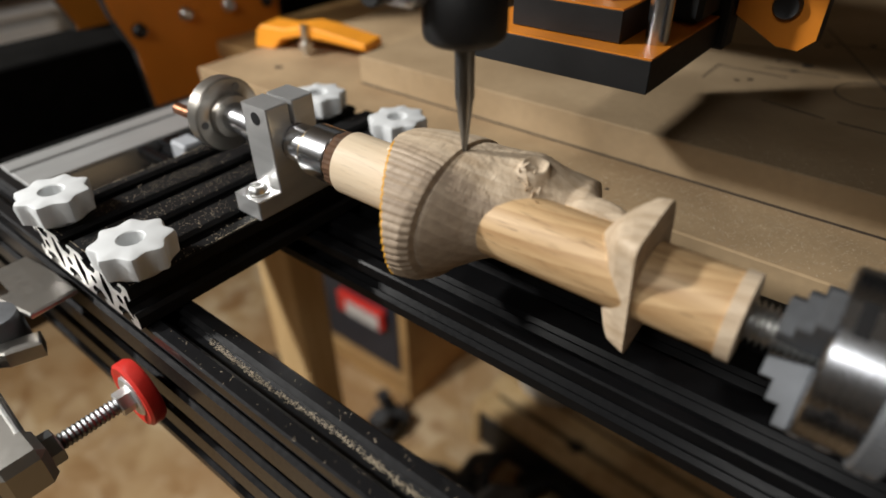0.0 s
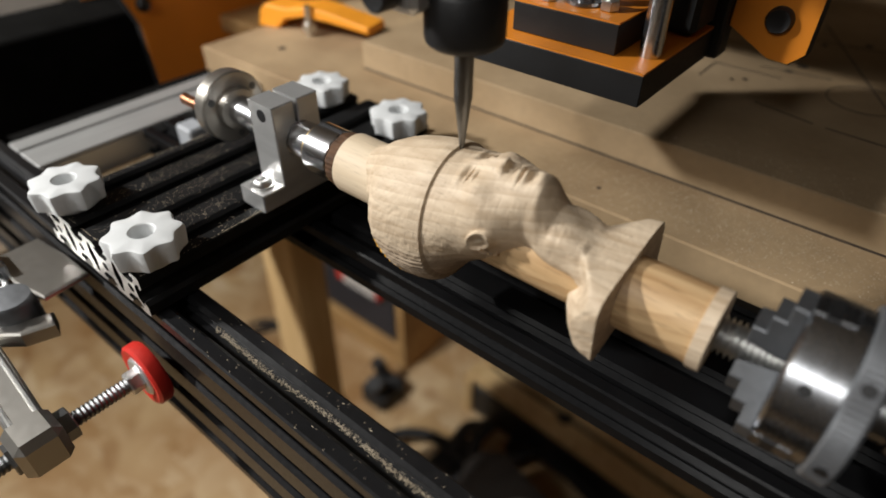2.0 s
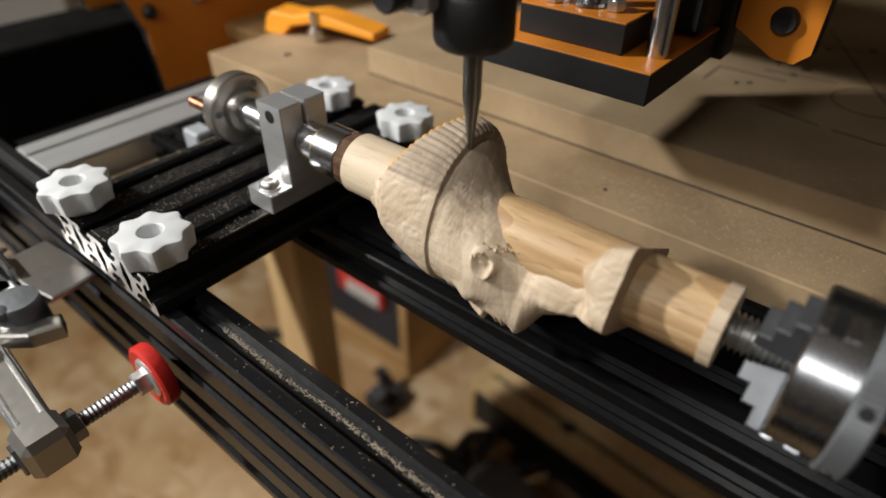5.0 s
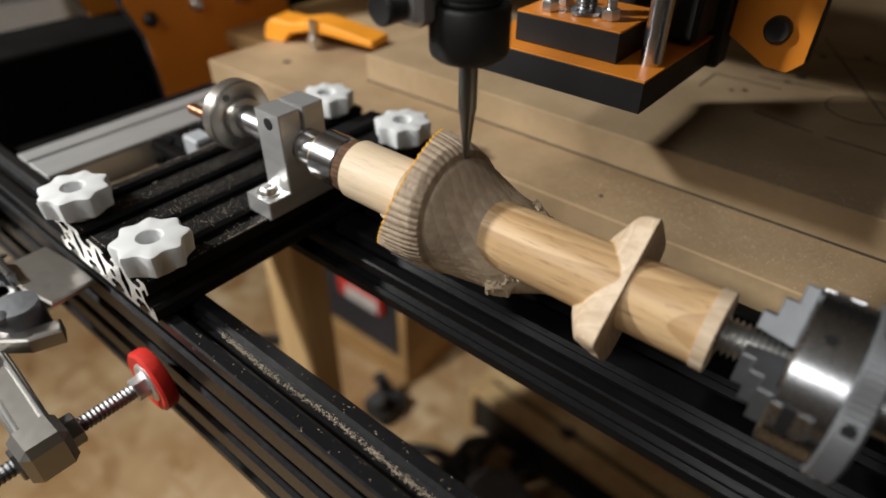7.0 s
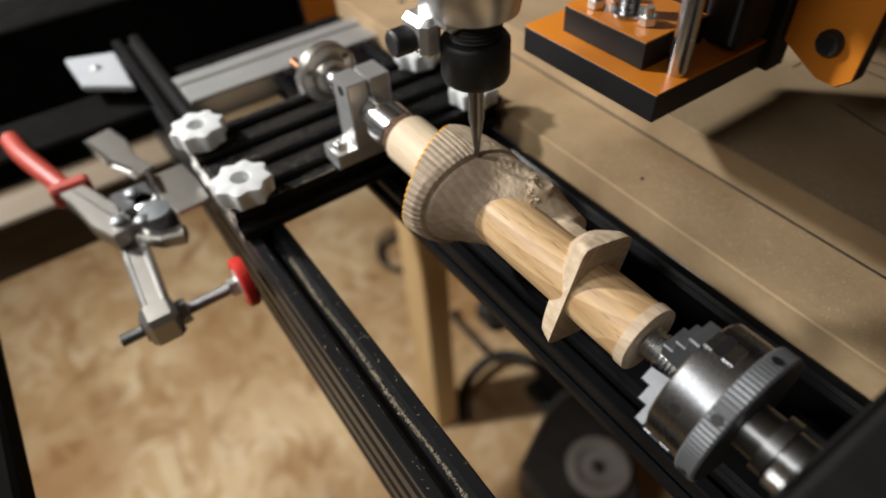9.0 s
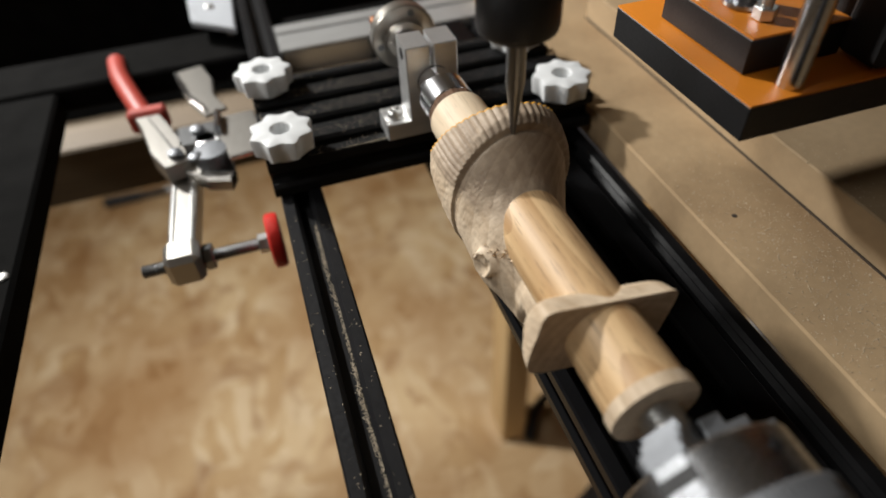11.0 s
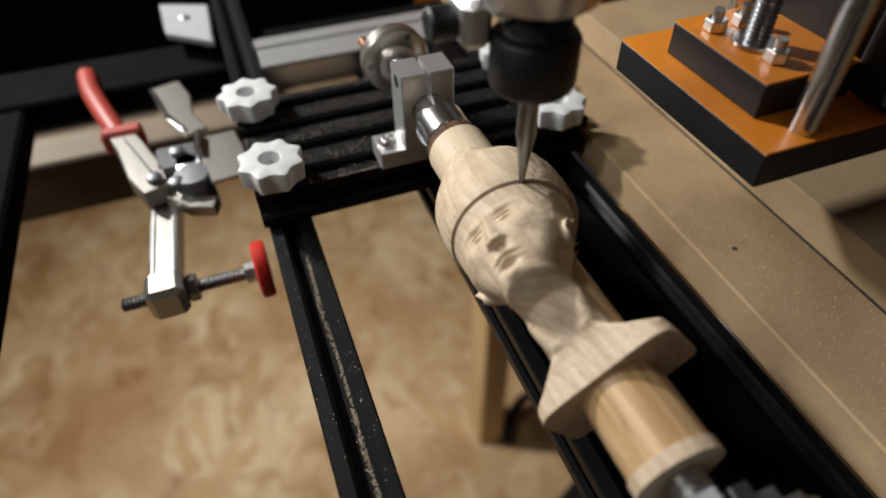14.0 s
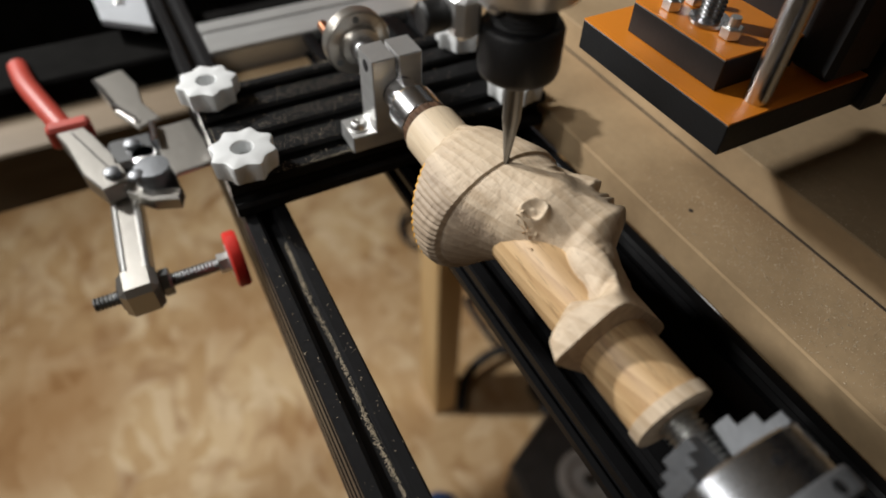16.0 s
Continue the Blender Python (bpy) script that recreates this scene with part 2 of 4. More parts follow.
BRASS = mat("dull_brass", (0.52, 0.38, 0.20), 0.45, 1.0, 0.25, 90, 0.1, 500)
DISC = mat("turned_grey_metal", (0.56, 0.53, 0.48), 0.30, 0.9, 0.12, 70, 0.05, 600)
COPPER = mat("copper", (0.80, 0.38, 0.22), 0.3, 1.0, 0.25, 90, 0.1, 500)
LEATHER = mat("brown_fibre", (0.13, 0.06, 0.025), 0.8, 0.0, 0.5, 200, 0.5, 900)
KNOB_WHITE = mat("white_nylon", (0.65, 0.665, 0.67), 0.5, 0.0, 0.07, 60, 0.08, 500)
WHITE = mat("white_plastic", (0.7, 0.71, 0.72), 0.55, 0.0, 0.1, 60, 0.05, 500)
ORANGE = mat("orange_lacquer", (0.80, 0.26, 0.022), 0.42, 0.0, 0.09, 30, 0.05, 500)
ORANGE_PRINT = mat("orange_printed_plastic", (0.95, 0.36, 0.025), 0.5, 0.0, 0.12, 40, 0.2, 900, stretch=(1, 1, 20))
GRIP = mat("worn_red_grip", (0.36, 0.040, 0.024), 0.5, 0.0, 0.15, 60, 0.1, 500)
RED = mat("red_rubber", (0.66, 0.03, 0.02), 0.45, 0.0, 0.2, 60, 0.1, 500)
PAINT_ORANGE = mat("orange_edge_paint", (0.85, 0.42, 0.03), 0.6, 0.0, 0.3, 150, 0.2, 900)
MDF = mat("dusty_fibre_board", (0.43, 0.305, 0.172), 0.88, 0.0, 0.42, 13, 0.30, 260, other=(0.245, 0.16, 0.082))
MDF_EDGE = mat("board_edge", (0.46, 0.335, 0.20), 0.88, 0.0, 0.42, 10, 0.30, 240, other=(0.27, 0.182, 0.095))
PINE = wood("pine_timber", (0.66, 0.48, 0.25), (0.50, 0.32, 0.14), (60, 60, 6), 1.0, 0.1)
PLY = wood("plywood", (0.52, 0.33, 0.14), (0.36, 0.20, 0.075), (6, 30, 30), 2.0, 0.1)
CARVED = wood("carved_pale_wood", (0.68, 0.55, 0.40), (0.50, 0.375, 0.25), (2.2, 40, 40), 9.0, 0.4, 0.6, 0.22, core=((0.49, 0.385, 0.28), (0.35, 0.265, 0.19)), rings=0.17)
PEG = wood("pale_peg_wood", (0.72, 0.60, 0.44), (0.60, 0.47, 0.32), (2.2, 40, 40), 9.0, 0.4, 0.6, 0.2)
BEECH = wood("beech_dowel", (0.66, 0.455, 0.245), (0.42, 0.25, 0.115), (2.2, 26, 26), 9.0, 0.6, 0.5, 0.15, rings=0.16)
STRAND = strand_board("strand_board")
NAVY = mat("dark_blue_plastic", (0.022, 0.028, 0.042), 0.5, 0.0, 0.2, 20, 0.05, 300)
GUNMETAL = mat("dark_grey_casting", (0.085, 0.080, 0.078), 0.5, 0.0, 0.3, 40, 0.1, 300)
LABEL = mat("paper_label", (0.62, 0.60, 0.58), 0.8, 0.0, 0.2, 30, 0.05, 300)
BLUE = mat("blue_cloth", (0.03, 0.07, 0.22), 0.8, 0.0, 0.3, 30, 0.2, 300)
DUST = mat("wood_dust", (0.66, 0.55, 0.40), 0.9, 0.0, 0.4, 300, 0.5, 900)
# for pencil marks, and for the shade drawn at the joint of the boards
MARK_AND_SHADE = mat("pencil_and_shade", (0.05, 0.035, 0.025), 0.8, 0.0, 0.3, 100, 0.05, 300)
PLASTER = mat("wall_plaster", (0.60, 0.56, 0.50), 0.9, 0.0, 0.2, 3, 0.2, 60)


# ---- shaping helpers ----
def part(name, bm, material, parent=None, label="", smooth=False):
    me = bpy.data.meshes.new(name)
    bmesh.ops.recalc_face_normals(bm, faces=bm.faces)
    bm.to_mesh(me)
    bm.free()
    for m in material if isinstance(material, (list, tuple)) else (material,):
        me.materials.append(m)
    if smooth:
        me.shade_smooth()
        me.set_sharp_from_angle(angle=radians(38))
    ob = new(name, me)
    ob.parent = parent
    if label:
        tagged(ob, label)
    return ob


def thing(name, label, category, group="", kind="", at=(0, 0, 0)):
    ob = new(name)
    ob.location = at
    return tagged(ob, label, category, group, kind)


def box(lo, hi, bevel=0.0006, bm=None, seg=1):
    own = bmesh.new()
    bmesh.ops.create_cube(own, size=1)
    for v in own.verts:
        v.co = Vector((lo[i] + (v.co[i] + 0.5) * (hi[i] - lo[i]) for i in range(3)))
    if bevel:
        bmesh.ops.bevel(own, geom=own.edges[:], offset=bevel, segments=seg, affect="EDGES")
    return merged(own, bm)


def merged(own, bm):
    if bm is None:
        return own
    me = bpy.data.meshes.new("join")
    own.to_mesh(me)
    own.free()
    bm.from_mesh(me)
    bpy.data.meshes.remove(me)
    return bm


def turned(profile, axis="X", at=(0, 0, 0), seg=48, bm=None, wave=None):
    """A body of revolution: (place along the axis, radius) pairs, closed at both ends. wave(k) changes the radius round the body."""
    own = bmesh.new()
    rings = []
    for a, r in profile:
        ring = []
        for k in range(seg):
            w = math.tau * k / seg
            rr = r * (wave(k) if wave else 1)
            p = {"X": (a, rr * math.cos(w), rr * math.sin(w)), "Y": (rr * math.sin(w), a, rr * math.cos(w)), "Z": (rr * math.cos(w), rr * math.sin(w), a)}[axis]
            ring.append(own.verts.new(Vector(p) + Vector(at)))
        rings.append(ring)
    for a, b in zip(rings, rings[1:]):
        for k in range(seg):
            own.faces.new((a[k], a[(k + 1) % seg], b[(k + 1) % seg], b[k]))
    own.faces.new(rings[0])
    own.faces.new(rings[-1])
    return merged(own, bm)


def rod(p, q, r, seg=16, bm=None, r2=None):
    p, q = Vector(p), Vector(q)
    own = bmesh.new()
    bmesh.ops.create_cone(own, cap_ends=True, segments=seg, radius1=r, radius2=r if r2 is None else r2, depth=(q - p).length)
    own.transform(Matrix.Translation((p + q) / 2) @ (q - p).to_track_quat("Z", "Y").to_matrix().to_4x4())
    return merged(own, bm)


def slab(outline, lo, hi, axis="Z", bevel=0.0, bm=None):
    """A plate with this outline, from lo to hi along the axis."""
    own = bmesh.new()

    def place(a, b, c):
        return {"Z": (a, b, c), "Y": (a, c, b), "X": (c, a, b)}[axis]
    low = [own.verts.new(place(a, b, lo)) for a, b in outline]
    high = [own.verts.new(place(a, b, hi)) for a, b in outline]
    n = len(outline)
    caps = [own.faces.new(low[::-1]), own.faces.new(high)]
    for k in range(n):
        own.faces.new((low[k], low[(k + 1) % n], high[(k + 1) % n], high[k]))
    if bevel:
        bmesh.ops.recalc_face_normals(own, faces=own.faces)
        bmesh.ops.bevel(own, geom=list({e for f in caps for e in f.edges}), offset=bevel, segments=1, affect="EDGES")
    return merged(own, bm)


def tube(points, r, seg=8, bm=None):
    """A round cable through points."""
    own = bmesh.new()
    pts = [Vector(p) for p in points]
    rings = []
    for k, p in enumerate(pts):
        d = (pts[min(k + 1, len(pts) - 1)] - pts[max(k - 1, 0)]).normalized()
        q = d.to_track_quat("Z", "Y").to_matrix()
        rings.append([own.verts.new(p + q @ Vector((r * math.cos(math.tau * i / seg), r * math.sin(math.tau * i / seg), 0))) for i in range(seg)])
    for a, b in zip(rings, rings[1:]):
        for i in range(seg):
            own.faces.new((a[i], a[(i + 1) % seg], b[(i + 1) % seg], b[i]))
    own.faces.new(rings[0])
    own.faces.new(rings[-1])
    return merged(own, bm)


def curve_points(points, n=10):
    """A smooth line through points."""
    pts = [Vector(p) for p in points]
    out = []
    for k in range(len(pts) - 1):
        a, b, c, d = pts[max(k - 1, 0)], pts[k], pts[k + 1], pts[min(k + 2, len(pts) - 1)]
        for i in range(n):
            t = i / n
            out.append(0.5 * (2 * b + (c - a) * t + (2 * a - 5 * b + 4 * c - d) * t * t + (3 * b - a - 3 * c + d) * t ** 3))
    return out + [pts[-1]]


def slotted(nw, nh, pitch=0.02):
    """Loops of a slotted aluminium section of nw by nh modules, centred: the outline first, then the hollows."""
    w, h = nw * pitch / 2, nh * pitch / 2
    sides = ((nw, Vector((1, 0)), Vector((0, 1)), h, w), (nh, Vector((0, -1)), Vector((1, 0)), w, h), (nw, Vector((-1, 0)), Vector((0, -1)), h, w), (nh, Vector((0, 1)), Vector((-1, 0)), w, h))
    slot = ((-0.0047, 0), (-0.0031, 0.0016), (-0.0031, 0.0021), (-0.0053, 0.0021), (-0.0053, 0.0034), (-0.0028, 0.0059), (0.0028, 0.0059), (0.0053, 0.0034), (0.0053, 0.0021), (0.0031, 0.0021), (0.0031, 0.0016), (0.0047, 0))
    out = []
    for n, along, outw, off, half in sides:
        out.append(outw * off - along * (half - 0.0008))
        for k in range(n):
            c = -half + pitch * (k + 0.5)
            out += [along * (c + a) + outw * (off - d) for a, d in slot]
        out.append(outw * off + along * (half - 0.0008))
    holes = []
    for i in range(nw):
        for j in range(nh):
            c = Vector((-w + pitch * (i + 0.5), -h + pitch * (j + 0.5)))
            holes.append([c + Vector((0.0021 * math.cos(math.tau * k / 10), 0.0021 * math.sin(math.tau * k / 10))) for k in range(10)])
    for i in range(nw - 1):
        for j in range(nh):
            c = Vector((-w + pitch * (i + 1), -h + pitch * (j + 0.5)))
            holes.append([c + Vector(v) for v in ((-0.003, 0), (-0.0009, 0.0075), (0.0009, 0.0075), (0.003, 0), (0.0009, -0.0075), (-0.0009, -0.0075))])
    for i in range(nw):
        for j in range(nh - 1):
            c = Vector((-w + pitch * (i + 0.5), -h + pitch * (j + 1)))
            holes.append([c + Vector(v) for v in ((0, -0.003), (0.0075, -0.0009), (0.0075, 0.0009), (0, 0.003), (-0.0075, 0.0009), (-0.0075, -0.0009))])
    return [out] + holes


def extrusion(name, nw, nh, length, m, skin, parent=None, label="", hollow=False):
    """A slotted section: first section axis, second section axis and length are the columns of the pose m."""
    bm = bmesh.new()
    loops = slotted(nw, nh)
    if not hollow:
        loops = loops[:1]
    for end in (0, 1):
        edges = []
        for loop in loops:
            vs = [bm.verts.new((p.x, p.y, end * length)) for p in loop]
            edges += [bm.edges.new((vs[k], vs[(k + 1) % len(vs)])) for k in range(len(vs))]
        for f in bmesh.ops.triangle_fill(bm, use_beauty=True, edges=edges)["geom"]:
            if isinstance(f, bmesh.types.BMFace):
                f.material_index = 1
    for loop in loops:
        a = [bm.verts.new((p.x, p.y, 0)) for p in loop]
        b = [bm.verts.new((p.x, p.y, length)) for p in loop]
        for k in range(len(loop)):
            bm.faces.new((a[k], a[(k + 1) % len(a)], b[(k + 1) % len(a)], b[k]))
    bmesh.ops.remove_doubles(bm, verts=bm.verts, dist=1e-6)
    bm.transform(m)
    return part(name, bm, [skin, ALU_CUT], parent, label)


def frame_of(x, y, z, at):
    m = Matrix((x, y, z)).transposed().to_4x4()
    m.translation = at
    return m


def hexagon(r, turn=0.0):
    return [(r * math.cos(math.tau * k / 6 + turn), r * math.sin(math.tau * k / 6 + turn)) for k in range(6)]


# ---- the setting ----
AY, AZ = 0.0675, 0.0160          # the turning axis passes here at x = 0
DIP, YAW = 0.894, 1.111          # and is not quite square to the rails, in degrees
MID_Y, MID_Z = 0.0688, 0.0150    # the axis at the tailstock
FLOOR = -1.0
TABLE_TOP = -0.012
RAIL_TOP = -0.032
BOARD_TOP = -0.022
SLAB_TOP = -0.004


def structure(name, bm, material, label="", category=""):
    return tagged(part(name, bm, material), label, category or name, kind="structure")


structure("floor", box((-3, -2.5, FLOOR - 0.02), (3, 3.5, FLOOR), 0), STRAND, "straw and brown pressed strand board workshop floor", "floor")
structure("ceiling", box((-3, -2.5, 1.6), (3, 3.5, 1.65), 0), PLASTER, "plain workshop ceiling", "ceiling")
structure("wall_north", box((-3, 3.5, FLOOR), (3, 3.6, 1.6), 0), PLASTER, "plain dim workshop wall", "wall")
structure("wall_south", box((-3, -2.6, FLOOR), (3, -2.5, 1.6), 0), PLASTER, "plain dim workshop wall", "wall")
structure("wall_west", box((-3.1, -2.5, FLOOR), (-3, 3.5, 1.6), 0), PLASTER, "plain dim workshop wall", "wall")
structure("wall_east", box((3, -2.5, FLOOR), (3.1, 3.5, 1.6), 0), PLASTER, "plain dim workshop wall", "wall")

X, Y, Z = Vector((1, 0, 0)), Vector((0, 1, 0)), Vector((0, 0, 1))

# ---- machine bed ----
def rails():
    bed = thing("machine_frame", "black anodised slotted aluminium machine frame with dusty grooves", "machine frame")
    extrusion("front_rail", 1, 4, 0.75, frame_of(Y, Z, X, (-0.21, 0.0, RAIL_TOP - 0.04)), BLACK_GLOSS, bed)
    extrusion("rear_rail", 4, 1, 0.60, frame_of(Y, Z, X, (-0.08, 0.109, RAIL_TOP - 0.0105)), BLACK_SATIN, bed)
    part("cross_rail", box((-0.121, 0.0105, -0.0525), (-0.081, 0.560, RAIL_TOP - 0.0012), 0.001), ALU_RAIL, bed, "bare grey aluminium rail")
    for x in (-0.121, -0.094):
        part("rail_lip", box((x, 0.0105, RAIL_TOP - 0.0012), (x + 0.013, 0.560, RAIL_TOP), 0.0004), ALU_RAIL, bed, "bare grey aluminium rail")
    part("dusty_plate", box((-0.0805, 0.012, -0.0540), (-0.0120, 0.104, -0.0480), 0.001), MDF, bed, "dusty brown board below the rails")
    part("cross_beam", box((-0.165, -0.24, -0.064), (-0.116, 0.9, -0.046), 0.002), BLACK_DULL, bed)
    part("lower_beam", box((-0.222, -0.40, -0.175), (-0.172, 0.9, -0.125), 0.002), DUSTY_SHADED_PINE, bed, "dusty timber under the frame, its colour darkened for shade")
    part("under_beam", box((-0.270, -0.40, -0.175), (-0.2225, 0.9, -0.127), 0.002), BLACK_DULL, bed)
    part("outer_beam", box((-0.116, -0.24, -0.066), (0.62, -0.137, -0.048), 0.002), BLACK_DULL, bed)
    part("side_beam", box((-0.34, -0.5, -0.20), (-0.2705, 1.6, -0.025), 0.002), BLACK_DULL, bed)
    part("bolt", turned([(-0.0480, 0.0030), (-0.0470, 0.0028), (-0.0464, 0.0016)], "Z", (0.061, -0.1425, 0), 18), ZINC, bed, "bright zinc bolt", smooth=True)
    return bed


def support_table():
    """The wide slotted plate across both rails that carries the tailstock."""
    t = thing("tailstock_plate", "wide black slotted aluminium plate clamped across the rails, dusted with shavings", "slotted plate")
    extrusion("plate", 4, 1, 0.166, frame_of(-X, Z, Y, (0.031, -0.012, TABLE_TOP - 0.0098)), BLACK, t, hollow=True)
    return t


def star_knob():
    """A white eight-lobed clamping knob with a recess in its top."""
    n, lobes = 96, 8
    out = bmesh.new()

    def lobe(k):
        w = math.tau * k / n
        c = math.cos(lobes * w)
        return 1 - 0.17 * (0.5 - 0.5 * c) ** 0.7
    rings = []
    for z, r, flat in ((-0.0125, 0.0095, 1), (-0.0108, 0.0115, 1), (-0.0095, 0.0145, 0), (-0.0018, 0.0152, 0), (-0.0004, 0.0146, 0), (0.0, 0.0135, 0), (0.0, 0.0052, 1), (-0.0004, 0.0047, 1), (-0.0055, 0.0038, 1), (-0.0075, 0.0034, 1)):
        rings.append([out.verts.new((r * (1 if flat else lobe(k)) * math.cos(math.tau * k / n), r * (1 if flat else lobe(k)) * math.sin(math.tau * k / n), z)) for k in range(n)])
    for a, b in zip(rings, rings[1:]):
        for k in range(n):
            out.faces.new((a[k], a[(k + 1) % n], b[(k + 1) % n], b[k]))
    out.faces.new(rings[0][::-1])
    out.faces.new(rings[-1])
    knob = thing("star_knob", "white nylon star knob screwed down on the slotted plate", "knob", "clamping knobs of the plate")
    part("grip", out, KNOB_WHITE, knob, smooth=True)
    part("stud", rod((0, 0, -0.014), (0, 0, -0.0055), 0.003), ZINC, knob, "zinc threaded stud")
    return knob


def tailstock():
    t = thing("tailstock", "machined aluminium shaft support bolted to the slotted plate", "tailstock")
    x0, x1, ya, yb, top = 0.0575, 0.0735, 0.0570, 0.0806, 0.0320
    block = slab([(ya - 0.0115, TABLE_TOP), (yb + 0.0115, TABLE_TOP), (yb + 0.0115, TABLE_TOP + 0.0085), (yb, TABLE_TOP + 0.0085), (yb, top), (MID_Y + 0.0009, top), (MID_Y + 0.0009, MID_Z + 0.004), (MID_Y - 0.0009, MID_Z + 0.004), (MID_Y - 0.0009, top), (ya, top), (ya, TABLE_TOP + 0.0085), (ya - 0.0115, TABLE_TOP + 0.0085)], x0, x1, "X", 0.0005)
    part("support_block", block, ALU, t)
    sx, sz = (x0 + x1) / 2 + 0.0004, 0.0268
    ring = turned([(ya - 0.0002, 0.0017), (ya - 0.0002, 0.0027), (ya + 0.0006, 0.0027), (ya + 0.0006, 0.0017)], "Y", (sx, 0, sz), 24)
    part("clamp_hole", ring, BLACK_MATT, t, "dark rim of the clamp screw hole")
    part("clamp_screw", turned([(ya - 0.0001, 0.0006), (ya - 0.0001, 0.0017), (ya + 0.0006, 0.0017)], "Y", (sx, 0, sz), 18), STEEL, t, "small socket screw in its hole")
    for y in (ya - 0.0058, yb + 0.0058):
        bm = turned([(TABLE_TOP + 0.0085, 0.0050), (TABLE_TOP + 0.0094, 0.0050), (TABLE_TOP + 0.0095, 0.0044), (TABLE_TOP + 0.0112, 0.0040), (TABLE_TOP + 0.0120, 0.0030), (TABLE_TOP + 0.0120, 0.0020), (TABLE_TOP + 0.0104, 0.0018)], "Z", (sx, y, 0), 24)
        part("bolt", bm, ZINC, t, "zinc button-head bolt with washer", smooth=True)
    return t


def tail_centre():
    """The revolving part of the tailstock, turning about its own x axis."""
    c = thing("tail_spindle", "polished steel tail spindle with a flanged disc", "spindle", at=(0, AY, AZ))
    part("shaft", turned([(0.028, 0.0066), (0.0470, 0.0066), (0.0475, 0.0078), (0.0740, 0.0078)], "X", seg=40), STEEL, c, smooth=True)
    bm = turned([(0.0212, 0.0090), (0.0212, 0.0150), (0.0222, 0.0162), (0.0285, 0.0164), (0.0293, 0.0158), (0.0295, 0.0110), (0.0303, 0.0100), (0.0330, 0.0094), (0.0336, 0.0066)], "X", seg=64)
    part("disc", bm, DISC, c, "dull turned metal disc with a bright rim", smooth=True)
    for k in range(3):
        w = math.tau * k / 3 + 0.4
        part("screw_hole", rod((0.0288, 0.0128 * math.cos(w), 0.0128 * math.sin(w)), (0.0297, 0.0128 * math.cos(w), 0.0128 * math.sin(w)), 0.0017, 14), STEEL_DARK, c)
    part("hub", turned([(0.0740, 0.0074), (0.0755, 0.0074), (0.0757, 0.0079), (0.0842, 0.0079), (0.0845, 0.0074)], "X", seg=40), STEEL, c, smooth=True)
    part("washer", turned([(0.0845, 0.0090), (0.0848, 0.0095), (0.0857, 0.0095), (0.0860, 0.0090)], "X", seg=40), BRASS, c, "brass coloured washer", smooth=True)
    part("cup", turned([(0.0860, 0.0100), (0.0866, 0.0108), (0.0990, 0.0108), (0.0996, 0.0103)], "X", seg=56), CHROME, c, "mirror polished steel cup", smooth=True)
    part("pad", turned([(0.0996, 0.0104), (0.1002, 0.0109), (0.1046, 0.0107), (0.1055, 0.0100)], "X", seg=64, wave=lambda k: 1 + 0.018 * math.sin(k * 7.3) + 0.012 * math.sin(k * 3.1)), LEATHER, c, "frayed brown fibre pad")
    return c


def copper_pin():
    t = tagged(part("copper_pin", turned([(0.003, 0.0022), (0.0035, 0.0026), (0.0185, 0.0026)], "X", (0, 0.0585, 0.0155), 20), COPPER, smooth=True), "short bright copper pin at the tail disc", "pin")
    return t


# ---- the carving ----
TIP_X, TIP_Y = 0.1583, 0.0705     # where the cutter stands

def smooth01(v, a, b):
    t = np.clip((v - a) / (b - a), 0, 1)
    return t * t * (3 - 2 * t)


